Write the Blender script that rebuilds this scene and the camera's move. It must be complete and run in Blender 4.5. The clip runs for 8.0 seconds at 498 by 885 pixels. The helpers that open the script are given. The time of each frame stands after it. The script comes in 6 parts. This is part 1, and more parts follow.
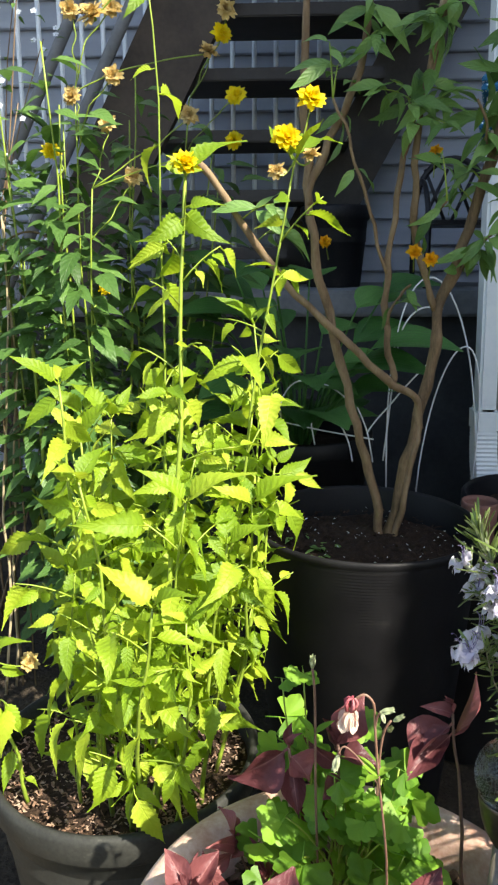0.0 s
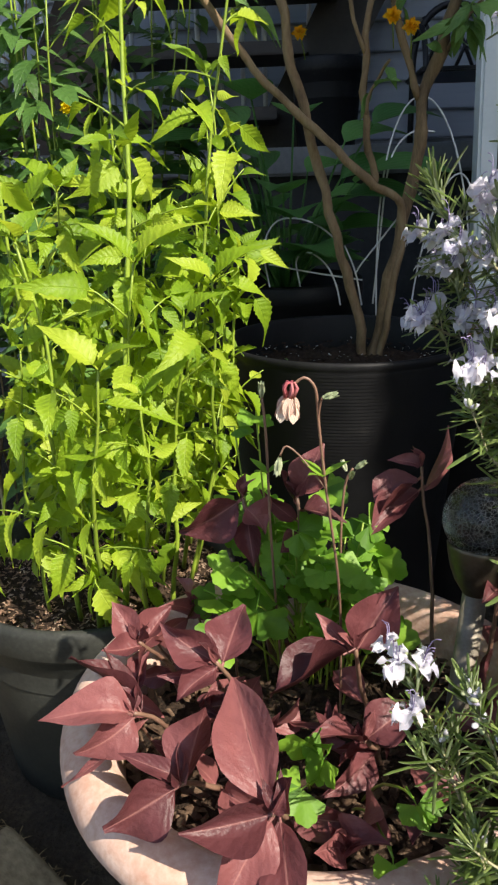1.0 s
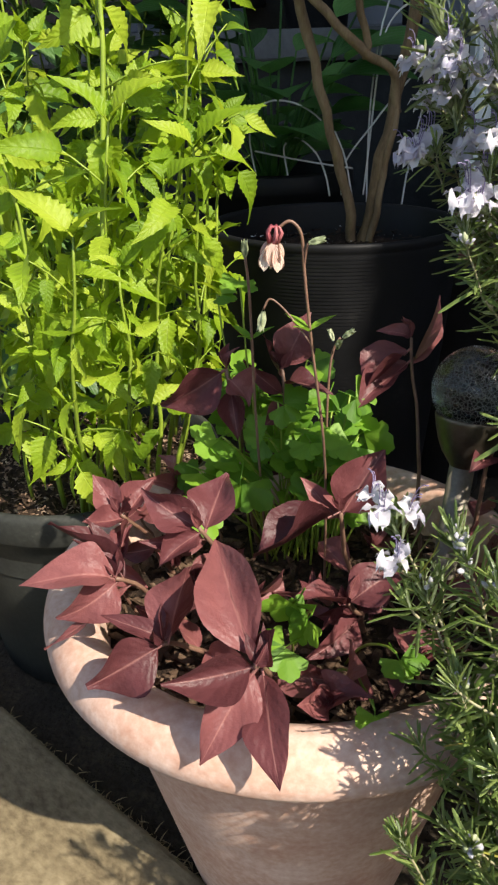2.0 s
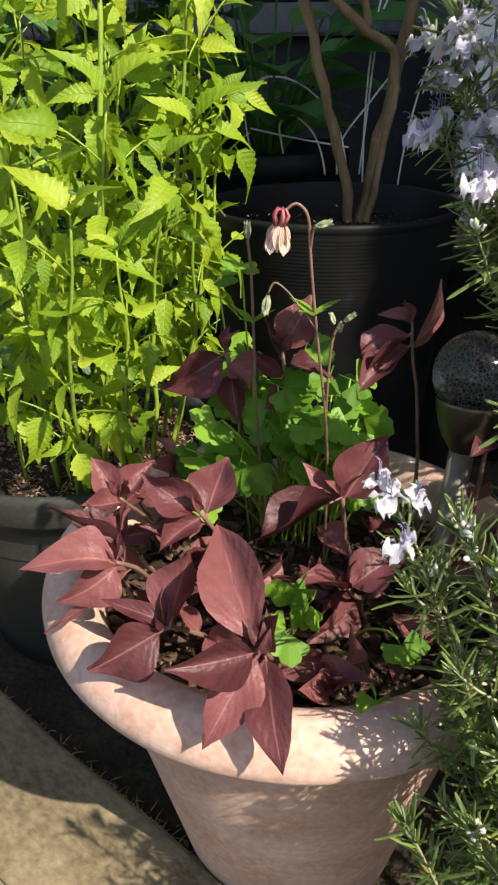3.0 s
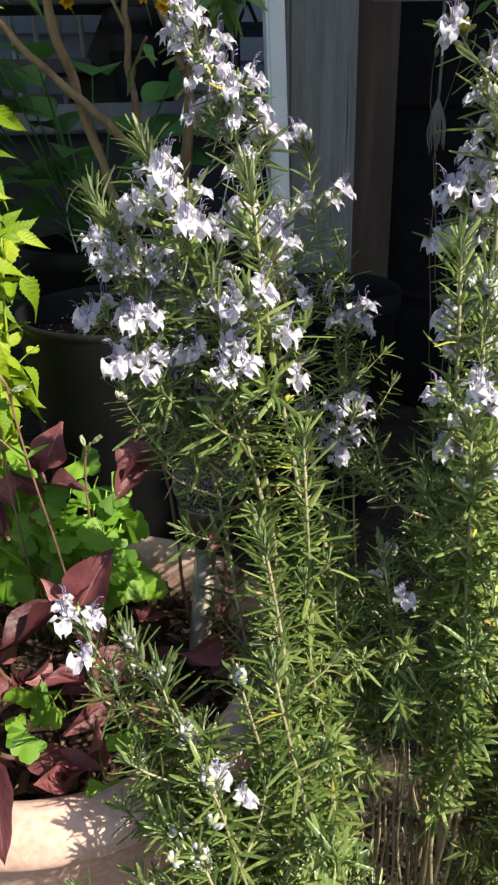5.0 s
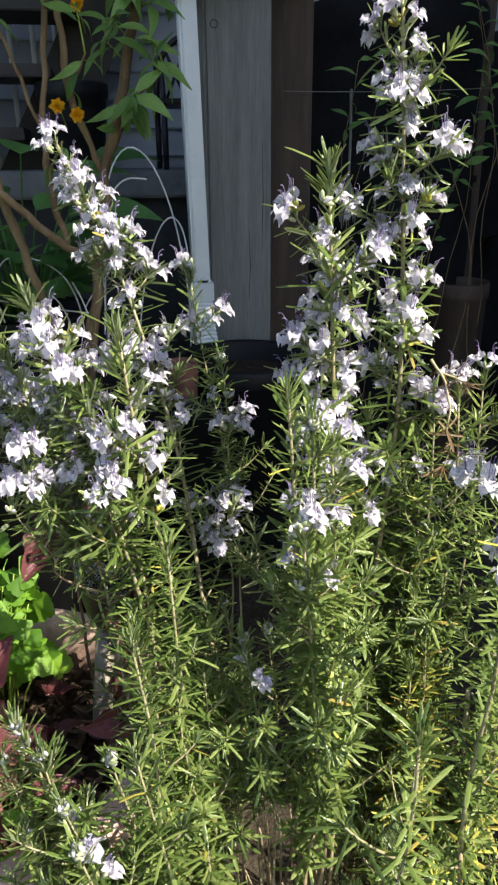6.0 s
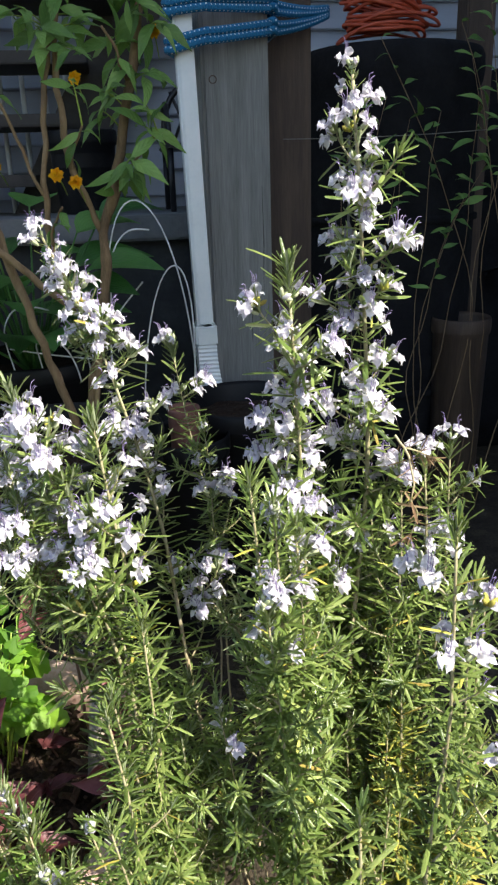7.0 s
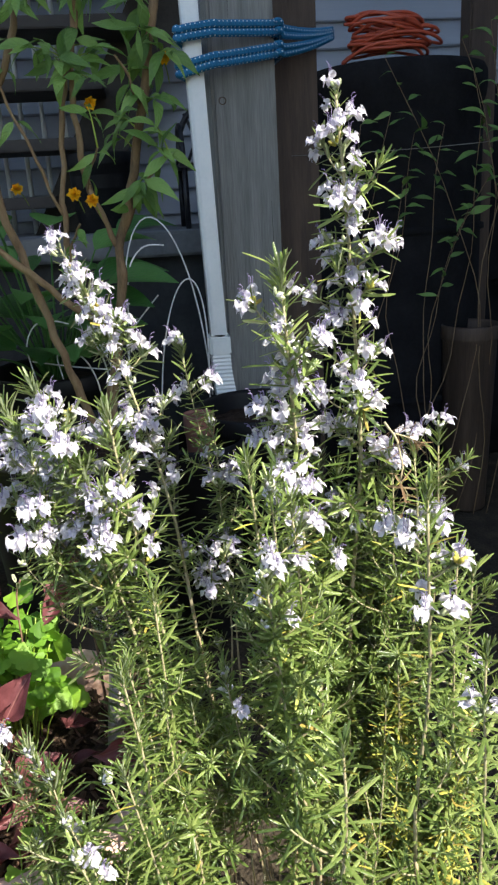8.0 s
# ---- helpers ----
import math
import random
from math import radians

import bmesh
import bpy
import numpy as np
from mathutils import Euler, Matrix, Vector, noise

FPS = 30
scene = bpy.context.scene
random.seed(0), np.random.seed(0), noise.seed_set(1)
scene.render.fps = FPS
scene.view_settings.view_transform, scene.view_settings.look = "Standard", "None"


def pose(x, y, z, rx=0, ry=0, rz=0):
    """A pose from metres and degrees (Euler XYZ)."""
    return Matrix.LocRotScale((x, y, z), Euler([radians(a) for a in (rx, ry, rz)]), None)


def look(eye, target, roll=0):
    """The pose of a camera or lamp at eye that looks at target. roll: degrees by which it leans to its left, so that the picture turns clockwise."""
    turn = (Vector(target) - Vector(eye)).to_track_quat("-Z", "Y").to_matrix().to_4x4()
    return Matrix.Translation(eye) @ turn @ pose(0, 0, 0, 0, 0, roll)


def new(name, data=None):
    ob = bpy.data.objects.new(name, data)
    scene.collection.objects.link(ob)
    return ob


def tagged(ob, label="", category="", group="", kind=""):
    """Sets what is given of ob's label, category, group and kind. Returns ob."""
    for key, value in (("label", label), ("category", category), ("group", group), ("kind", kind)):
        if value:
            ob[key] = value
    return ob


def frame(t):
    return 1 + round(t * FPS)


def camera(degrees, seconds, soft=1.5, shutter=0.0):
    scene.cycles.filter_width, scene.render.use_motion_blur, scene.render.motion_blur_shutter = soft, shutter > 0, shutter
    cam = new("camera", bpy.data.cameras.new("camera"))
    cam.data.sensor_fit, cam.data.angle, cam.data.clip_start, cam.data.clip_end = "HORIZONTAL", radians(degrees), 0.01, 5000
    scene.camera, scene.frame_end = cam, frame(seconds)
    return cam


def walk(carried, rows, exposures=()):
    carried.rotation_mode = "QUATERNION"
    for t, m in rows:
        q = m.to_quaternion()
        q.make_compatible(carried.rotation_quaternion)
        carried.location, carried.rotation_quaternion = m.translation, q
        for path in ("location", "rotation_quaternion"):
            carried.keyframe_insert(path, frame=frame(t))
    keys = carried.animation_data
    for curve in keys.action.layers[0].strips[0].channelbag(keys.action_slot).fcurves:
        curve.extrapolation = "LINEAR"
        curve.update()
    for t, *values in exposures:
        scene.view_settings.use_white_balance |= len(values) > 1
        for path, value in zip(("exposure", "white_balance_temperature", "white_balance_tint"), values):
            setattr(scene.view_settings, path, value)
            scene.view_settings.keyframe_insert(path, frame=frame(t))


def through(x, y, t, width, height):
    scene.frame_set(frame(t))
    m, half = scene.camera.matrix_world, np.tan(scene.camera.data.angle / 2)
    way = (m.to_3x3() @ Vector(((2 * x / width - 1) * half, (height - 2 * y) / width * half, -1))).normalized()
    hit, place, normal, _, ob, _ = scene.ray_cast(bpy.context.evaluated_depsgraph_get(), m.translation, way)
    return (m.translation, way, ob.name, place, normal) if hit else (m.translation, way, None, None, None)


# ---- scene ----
cam = camera(36.9, 8.0, 2.3)
PATH = [
    (0, (0.1, 0.155, 0.98), (0.007, 2.094, 0.496), -0.2),
    (0.5, (0.136, 0.168, 0.867), (0.026, 2.079, 0.287), -1.1),
    (1, (0.153, 0.17, 0.793), (0.032, 2.052, 0.126), -1.8),
    (1.5, (0.147, 0.175, 0.766), (0.04, 2.013, -0.015), -1.7),
    (2, (0.155, 0.174, 0.747), (0.065, 1.972, -0.123), -1.6),
    (2.2, (0.158, 0.17, 0.745), (0.07, 1.96, -0.144), -1.5),
    (3.3, (0.142, 0.18, 0.756), (0.094, 1.954, -0.166), -0.7),
    (3.5, (0.153, 0.176, 0.764), (0.112, 1.952, -0.154), -0.8),
    (4, (0.19, 0.162, 0.782), (0.213, 1.951, -0.112), -1.1),
    (4.5, (0.237, 0.138, 0.798), (0.353, 1.941, -0.061), -1.5),
    (5, (0.286, 0.111, 0.837), (0.484, 1.931, 0.031), -1.5),
    (5.2, (0.304, 0.091, 0.858), (0.551, 1.92, 0.089), -1.0),
    (6.3, (0.345, 0.043, 0.933), (0.696, 1.882, 0.229), -0.5),
    (6.5, (0.354, 0.037, 0.946), (0.698, 1.883, 0.256), -0.8),
    (7, (0.374, 0.027, 0.97), (0.668, 1.891, 0.307), -1.8),
    (7.5, (0.369, 0.025, 0.972), (0.633, 1.901, 0.331), -2.3),
    (8, (0.382, -0.038, 0.964), (0.623, 1.848, 0.344), -3.2),
]
EXPOSURES = [(0, 1.36, 6950, 10), (0.5, 1.06, 6950, 10), (1.5, 0.72, 6950, 10), (3.5, 0.70, 6950, 10), (4, 0.78, 6950, 10), (5, 0.79, 6950, 10), (6.4, 1.12, 6850, 10), (8, 1.29, 6800, 10)]
walk(cam, [(t, look(eye, target, roll)) for t, eye, target, roll in PATH], EXPOSURES)

# ---------------------------------------------------------------- world, sun
SUN_FROM = Vector((0.72, -0.69, 1.0)).normalized()      # towards the sun
world = bpy.data.worlds.new("world")
scene.world = world
world.use_nodes = True
wn = world.node_tree
sky = wn.nodes.new("ShaderNodeTexSky")
sky.sky_type = "NISHITA"
sky.sun_disc = False
sky.sun_elevation = math.asin(SUN_FROM.z)
sky.sun_rotation = math.atan2(SUN_FROM.x, SUN_FROM.y)
wn.nodes["Background"].inputs["Strength"].default_value = 0.115
wn.links.new(sky.outputs["Color"], wn.nodes["Background"].inputs["Color"])
sun_data = bpy.data.lights.new("sun", "SUN")
sun_data.energy = 5.0
sun_data.angle = radians(0.5)
sun_data.color = (1.0, 0.95, 0.86)
sun = new("sun", sun_data)
sun.rotation_euler = SUN_FROM.to_track_quat("Z", "Y").to_euler()
sun.location = (3, -3, 6)


# ---------------------------------------------------------------- node materials
class Mat:
    def __init__(self, name, rough=0.6, metal=0.0, spec=0.5):
        self.m = bpy.data.materials.new(name)
        self.m.use_nodes = True
        self.t = self.m.node_tree
        self.b = self.t.nodes["Principled BSDF"]
        self.out = self.t.nodes["Material Output"]
        self.b.inputs["Roughness"].default_value = rough
        self.b.inputs["Metallic"].default_value = metal
        self.b.inputs["Specular IOR Level"].default_value = spec

    def n(self, kind, **props):
        node = self.t.nodes.new("ShaderNode" + kind)
        for k, v in props.items():
            if k == "operation":
                node.operation = v
            elif k == "data_type":
                node.data_type = v
            elif k == "blend_type":
                node.blend_type = v
            elif k == "feature":
                node.feature = v
        return node

    def link(self, a, b):
        self.t.links.new(a, b)

    def math(self, op, a, b=None, clamp=False):
        node = self.n("Math", operation=op)
        node.use_clamp = clamp
        for i, v in enumerate((a, b)):
            if v is None:
                continue
            if isinstance(v, (int, float)):
                node.inputs[i].default_value = v
            else:
                self.link(v, node.inputs[i])
        return node.outputs[0]

    def coords(self, which="Object", scale=(1, 1, 1)):
        tc = self.n("TexCoord")
        mp = self.n("Mapping")
        mp.inputs["Scale"].default_value = scale
        self.link(tc.outputs[which], mp.inputs["Vector"])
        return mp.outputs["Vector"]

    def world_pos(self, scale=(1, 1, 1)):
        g = self.n("NewGeometry")
        mp = self.n("Mapping")
        mp.inputs["Scale"].default_value = scale
        self.link(g.outputs["Position"], mp.inputs["Vector"])
        return mp.outputs["Vector"]

    def noise(self, vec, scale, detail=4, rough=0.55):
        t = self.n("TexNoise")
        t.inputs["Scale"].default_value = scale
        t.inputs["Detail"].default_value = detail
        t.inputs["Roughness"].default_value = rough
        self.link(vec, t.inputs["Vector"])
        return t.outputs["Fac"]

    def ramp(self, fac, stops):
        r = self.n("ValToRGB")
        e = r.color_ramp.elements
        while len(e) < len(stops):
            e.new(0.5)
        for el, (p, c) in zip(e, stops):
            el.position = p
            el.color = (*c, 1) if len(c) == 3 else c
        self.link(fac, r.inputs["Fac"])
        return r.outputs["Color"]

    def mix(self, fac, a, b, blend="MIX"):
        m = self.n("Mix", data_type="RGBA", blend_type=blend)
        for sock, v in ((m.inputs[0], fac), (m.inputs[6], a), (m.inputs[7], b)):
            if isinstance(v, (int, float)):
                sock.default_value = v
            elif isinstance(v, tuple):
                sock.default_value = (*v, 1)
            else:
                self.link(v, sock)
        return m.outputs[2]

    def random(self):
        """One value for each object and each loose island of a mesh."""
        o, g = self.n("ObjectInfo"), self.n("NewGeometry")
        return self.math("FRACT", self.math("ADD", o.outputs["Random"], g.outputs["Random Per Island"]))

    def color(self, c):
        if isinstance(c, tuple):
            self.b.inputs["Base Color"].default_value = (*c, 1)
        else:
            self.link(c, self.b.inputs["Base Color"])
        return self

    def bump(self, height, strength=0.3, distance=0.002):
        bp = self.n("Bump")
        bp.inputs["Strength"].default_value = strength
        bp.inputs["Distance"].default_value = distance
        self.link(height, bp.inputs["Height"])
        self.link(bp.outputs["Normal"], self.b.inputs["Normal"])
        return bp.outputs["Normal"]

    def translucent(self, color, amount, normal=None):
        tr = self.n("BsdfTranslucent")
        mx = self.n("MixShader")
        if isinstance(color, tuple):
            tr.inputs["Color"].default_value = (*color, 1)
        else:
            self.link(color, tr.inputs["Color"])
        if normal is not None:
            self.link(normal, tr.inputs["Normal"])
        mx.inputs[0].default_value = amount
        self.link(self.b.outputs[0], mx.inputs[1])
        self.link(tr.outputs[0], mx.inputs[2])
        self.link(mx.outputs[0], self.out.inputs["Surface"])
        return self


def leaf_material(name, dark, mid, light, through, amount=0.4, rough=0.45, veins=9.0, slant=0.55, rib=(0.0, 0.0, 0.0), rib_mix=0.0, vein_bump=0.5, vein_tone=0.025, ridge=0.5, gloss=0.4):
    """A leaf blade: UV x runs across (0..1), UV y from base to tip."""
    k = Mat(name, rough, spec=gloss)
    uv = k.n("UVMap")
    sep = k.n("SeparateXYZ")
    k.link(uv.outputs[0], sep.inputs[0])
    across = k.math("ABSOLUTE", k.math("MULTIPLY", k.math("SUBTRACT", sep.outputs[0], 0.5), 2.0))
    wave = k.math("SINE", k.math("MULTIPLY", k.math("SUBTRACT", sep.outputs[1], k.math("MULTIPLY", across, slant / veins * 3.0)), veins * 6.283))
    ribm = k.math("SUBTRACT", 1.0, k.math("MULTIPLY", across, 15.0), clamp=True)
    blotch = k.noise(k.world_pos(), 60.0, 5)
    tone = k.math("ADD", k.math("MULTIPLY", k.random(), 0.7), k.math("MULTIPLY", blotch, 0.45))
    tone = k.math("ADD", tone, k.math("MULTIPLY", wave, vein_tone))
    col = k.ramp(tone, [(0.15, dark), (0.55, mid), (1.0, light)])
    if rib_mix:
        col = k.mix(k.math("MULTIPLY", ribm, rib_mix), col, rib)
    k.color(col)
    height = k.math("ADD", k.math("MULTIPLY", wave, ridge), k.math("MULTIPLY", ribm, -2.4 * ridge))
    height = k.math("ADD", height, k.math("MULTIPLY", k.noise(k.world_pos(), 420.0, 4), 1.0))
    height = k.math("ADD", height, k.math("MULTIPLY", k.noise(k.world_pos(), 110.0, 3), 2.5))
    nrm = k.bump(height, vein_bump, 0.0008)
    tcol = k.mix(0.35, col, through)
    k.translucent(tcol, amount, nrm)
    return k.m


def plain_material(name, stops, scale=30.0, rough=0.6, metal=0.0, spec=0.5, bump=0.2, bump_scale=200.0, bump_dist=0.001, stretch=(1, 1, 1), fine=0.3, rough_var=0.0):
    """Noise at two scales in the base colour and a fine relief."""
    k = Mat(name, rough, metal, spec)
    pos = k.coords("Object", stretch)
    tone = k.math("ADD", k.math("MULTIPLY", k.noise(pos, scale, 6), 1.0 - fine), k.math("MULTIPLY", k.noise(pos, scale * 9.0, 4), fine))
    tone = k.math("ADD", tone, k.math("MULTIPLY", k.math("SUBTRACT", k.random(), 0.5), 0.12))
    k.color(k.ramp(tone, stops))
    if rough_var:
        rr = k.math("ADD", rough - rough_var / 2, k.math("MULTIPLY", k.noise(pos, scale * 2.0, 4), rough_var))
        k.link(rr, k.b.inputs["Roughness"])
    k.bump(k.noise(pos, bump_scale, 5), bump, bump_dist)
    return k.m


M_KERRIA = leaf_material("kerria_leaf", (0.12, 0.235, 0.016), (0.275, 0.42, 0.024), (0.47, 0.57, 0.055), (0.56, 0.71, 0.03), 0.48, 0.5, 9.0, vein_bump=0.42, vein_tone=0.018)
# One shrub leaf twice, shaded then lit: the light difference is in the colours.
M_SHRUB_SHADED = leaf_material("shrub_leaf", (0.04, 0.095, 0.022), (0.075, 0.165, 0.035), (0.13, 0.25, 0.055), (0.16, 0.33, 0.04), 0.3, 0.42, 6.0)
M_SHRUB_LIT = leaf_material("lit_shrub_leaf", (0.07, 0.15, 0.038), (0.14, 0.27, 0.066), (0.23, 0.39, 0.105), (0.20, 0.40, 0.06), 0.35, 0.42, 6.0)
M_HOSTA = leaf_material("hosta_leaf", (0.0378, 0.115, 0.0324), (0.0675, 0.189, 0.0473), (0.121, 0.284, 0.0675), (0.189, 0.513, 0.0675), 0.35, 0.4, 2.0, 2.0)
M_PURPLE = leaf_material("purple_leaf", (0.055, 0.017, 0.020), (0.142, 0.046, 0.050), (0.28, 0.10, 0.097), (0.42, 0.07, 0.06), 0.2, 0.42, 7.0, 0.9, (0.48, 0.23, 0.20), 0.42, 0.5, 0.008, 0.14, 0.28)
M_COLUMBINE = leaf_material("columbine_leaf", (0.07, 0.175, 0.020), (0.16, 0.335, 0.032), (0.27, 0.47, 0.048), (0.34, 0.64, 0.04), 0.45, 0.5, 4.0, 1.5, vein_bump=0.06, vein_tone=0.006)
M_NEEDLE = leaf_material("rosemary_needle", (0.050, 0.092, 0.024), (0.165, 0.245, 0.062), (0.38, 0.46, 0.15), (0.48, 0.62, 0.12), 0.42, 0.30, 1.0, 0.0, gloss=0.6)
M_NEEDLE_PALE = leaf_material("rosemary_needle_underside", (0.25, 0.30, 0.18), (0.34, 0.39, 0.24), (0.44, 0.48, 0.32), (0.46, 0.57, 0.18), 0.38, 0.7, 1.0, 0.0)
M_NEEDLE_DRY = leaf_material("rosemary_needle_dry", (0.30, 0.22, 0.05), (0.42, 0.40, 0.075), (0.50, 0.52, 0.11), (0.48, 0.44, 0.09), 0.2, 0.7, 1.0, 0.0)
M_PETAL_LILAC = leaf_material("lilac_petal", (0.60, 0.57, 0.73), (0.77, 0.745, 0.83), (0.90, 0.885, 0.90), (0.82, 0.79, 0.86), 0.5, 0.5, 3.0, 1.0, vein_bump=0.12, vein_tone=0.006)
M_PETAL_YELLOW = leaf_material("yellow_petal", (0.90, 0.62, 0.012), (0.94, 0.77, 0.018), (0.96, 0.86, 0.03), (0.96, 0.82, 0.015), 0.5, 0.5, 3.0, 1.0)
M_PETAL_ORANGE = leaf_material("orange_petal", (0.85, 0.36, 0.008), (0.93, 0.50, 0.012), (0.95, 0.62, 0.02), (0.95, 0.55, 0.01), 0.4, 0.5, 3.0, 1.0)
M_PETAL_FADED = leaf_material("faded_petal", (0.52, 0.34, 0.10), (0.66, 0.48, 0.17), (0.80, 0.68, 0.34), (0.8, 0.55, 0.15), 0.3, 0.6, 3.0, 1.0)
M_PETAL_PINK = leaf_material("pink_petal", (0.66, 0.36, 0.30), (0.78, 0.56, 0.46), (0.86, 0.74, 0.60), (0.85, 0.5, 0.4), 0.3, 0.5, 3.0, 1.0)
M_PETAL_ROSE = leaf_material("rose_sepal", (0.36, 0.07, 0.10), (0.50, 0.13, 0.15), (0.62, 0.24, 0.24), (0.7, 0.2, 0.2), 0.25, 0.5, 3.0, 1.0)
M_STAMEN = leaf_material("violet_stamen", (0.20, 0.15, 0.34), (0.32, 0.26, 0.48), (0.45, 0.38, 0.60), (0.4, 0.35, 0.6), 0.2, 0.5, 3.0, 1.0)
M_BUD = leaf_material("bud_green", (0.26, 0.32, 0.17), (0.40, 0.45, 0.27), (0.54, 0.57, 0.38), (0.5, 0.55, 0.2), 0.25, 0.6, 2.0, 0.0)
M_DEAD_LEAF = leaf_material("dead_brown_leaf", (0.16, 0.095, 0.05), (0.27, 0.175, 0.095), (0.40, 0.29, 0.17), (0.35, 0.22, 0.08), 0.2, 0.8, 1.0, 0.0)
M_STRAW = leaf_material("dry_straw", (0.21, 0.155, 0.085), (0.36, 0.275, 0.155), (0.53, 0.44, 0.27), (0.5, 0.36, 0.12), 0.2, 0.8, 1.0, 0.0)

M_STEM_GREEN = plain_material("green_stem", [(0.3, (0.15, 0.22, 0.025)), (0.6, (0.26, 0.36, 0.04)), (0.8, (0.36, 0.42, 0.07))], 40, 0.45)
M_STEM_PURPLE = plain_material("purple_stem", [(0.3, (0.13, 0.065, 0.045)), (0.6, (0.22, 0.125, 0.085)), (0.8, (0.31, 0.20, 0.13))], 60, 0.5)
M_STEM_WOODY = plain_material("woody_stem", [(0.3, (0.078, 0.0484, 0.0234)), (0.5, (0.187, 0.121, 0.0624)), (0.75, (0.296, 0.218, 0.125))], 45, 0.8, bump=0.8, bump_scale=90, bump_dist=0.003, stretch=(1, 1, 0.25))
M_STEM_ROSEMARY = plain_material("rosemary_twig", [(0.3, (0.22, 0.15, 0.08)), (0.55, (0.36, 0.30, 0.18)), (0.8, (0.48, 0.47, 0.33))], 40, 0.7, bump=0.5)
M_STEM_YOUNG = plain_material("young_rosemary_stem", [(0.3, (0.21, 0.18, 0.10)), (0.55, (0.31, 0.28, 0.16)), (0.8, (0.44, 0.42, 0.28))], 60, 0.7, bump=0.4)
M_TERRACOTTA = plain_material("terracotta", [(0.25, (0.46, 0.25, 0.175)), (0.42, (0.57, 0.37, 0.29)), (0.56, (0.67, 0.49, 0.41)), (0.72, (0.79, 0.67, 0.59))], 16, 0.82, spec=0.25, bump=0.4, bump_scale=220, fine=0.45)
M_BLACK = plain_material("black_plastic", [(0.3, (0.007, 0.007, 0.008)), (0.6, (0.012, 0.012, 0.013)), (0.85, (0.036, 0.034, 0.031))], 14, 0.5, spec=0.2, bump=0.15, bump_scale=120, rough_var=0.25)
M_BLACK_DUSTY = plain_material("dusty_black_plastic", [(0.3, (0.020, 0.021, 0.019)), (0.6, (0.042, 0.044, 0.038)), (0.85, (0.13, 0.125, 0.105))], 22, 0.6, spec=0.3, bump=0.15, bump_scale=120, rough_var=0.25, fine=0.5)
M_SOIL = plain_material("potting_soil", [(0.25, (0.012, 0.008, 0.006)), (0.5, (0.035, 0.022, 0.015)), (0.8, (0.10, 0.065, 0.04))], 120, 0.95, spec=0.2, bump=1.0, bump_scale=220, bump_dist=0.006)
M_CHIP = plain_material("bark_chip", [(0.25, (0.03, 0.018, 0.012)), (0.5, (0.09, 0.055, 0.035)), (0.75, (0.22, 0.15, 0.10))], 60, 0.9, spec=0.2, bump=0.6)
M_CHIP_PALE = plain_material("pale_wood_chip", [(0.25, (0.10, 0.055, 0.035)), (0.5, (0.24, 0.15, 0.10)), (0.75, (0.56, 0.46, 0.36))], 60, 0.9, spec=0.2, bump=0.6)
M_GROUND = plain_material("garden_soil", [(0.25, (0.022, 0.018, 0.013)), (0.5, (0.05, 0.04, 0.028)), (0.8, (0.12, 0.095, 0.06))], 16, 0.95, spec=0.2, bump=1.0, bump_scale=90, bump_dist=0.012, fine=0.45)
M_PAVER = plain_material("paving_stone", [(0.30, (0.095, 0.070, 0.040)), (0.5, (0.205, 0.162, 0.095)), (0.66, (0.29, 0.235, 0.145)), (0.78, (0.43, 0.37, 0.25))], 12, 0.85, spec=0.3, bump=0.5, bump_scale=160, bump_dist=0.003, fine=0.5, stretch=(0.8, 1.2, 1.0))
M_SIDING = plain_material("lap_siding_vinyl", [(0.25, (0.27, 0.305, 0.36)), (0.5, (0.31, 0.345, 0.40)), (0.8, (0.36, 0.395, 0.45))], 3, 0.5, bump=0.12, bump_scale=60, stretch=(0.3, 1, 3))
M_POST = plain_material("weathered_wood", [(0.25, (0.10, 0.10, 0.092)), (0.5, (0.19, 0.195, 0.185)), (0.8, (0.31, 0.315, 0.30))], 10, 0.8, spec=0.3, bump=0.8, bump_scale=60, bump_dist=0.003, stretch=(4, 4, 0.18), fine=0.45)
M_BROWN = plain_material("brown_stained_wood", [(0.25, (0.025, 0.016, 0.011)), (0.5, (0.055, 0.035, 0.024)), (0.8, (0.11, 0.075, 0.05))], 10, 0.7, bump=0.6, bump_scale=50, bump_dist=0.003, stretch=(3, 3, 0.25))
M_STAIR = plain_material("stair_wood", [(0.25, (0.03, 0.022, 0.016)), (0.5, (0.06, 0.045, 0.033)), (0.8, (0.10, 0.075, 0.055))], 8, 0.75, bump=0.5, bump_scale=40, bump_dist=0.003)
M_DARK = plain_material("dark_tread_wood", [(0.25, (0.02, 0.017, 0.015)), (0.5, (0.035, 0.03, 0.026)), (0.8, (0.06, 0.05, 0.045))], 10, 0.7)
M_WHITE = plain_material("white_vinyl", [(0.25, (0.60, 0.66, 0.68)), (0.5, (0.71, 0.76, 0.77)), (0.8, (0.80, 0.82, 0.82))], 12, 0.4, bump=0.1)
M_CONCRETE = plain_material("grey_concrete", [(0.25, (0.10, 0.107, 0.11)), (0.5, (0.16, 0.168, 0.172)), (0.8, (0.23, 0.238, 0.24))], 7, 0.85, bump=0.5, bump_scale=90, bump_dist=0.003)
# Landing front: concrete colour darkened to paint in the shade below the slab.
M_RISER = plain_material("shaded_concrete", [(0.25, (0.024, 0.026, 0.027)), (0.5, (0.042, 0.044, 0.046)), (0.8, (0.075, 0.077, 0.080))], 7, 0.9, bump=0.5, bump_scale=90, bump_dist=0.003)
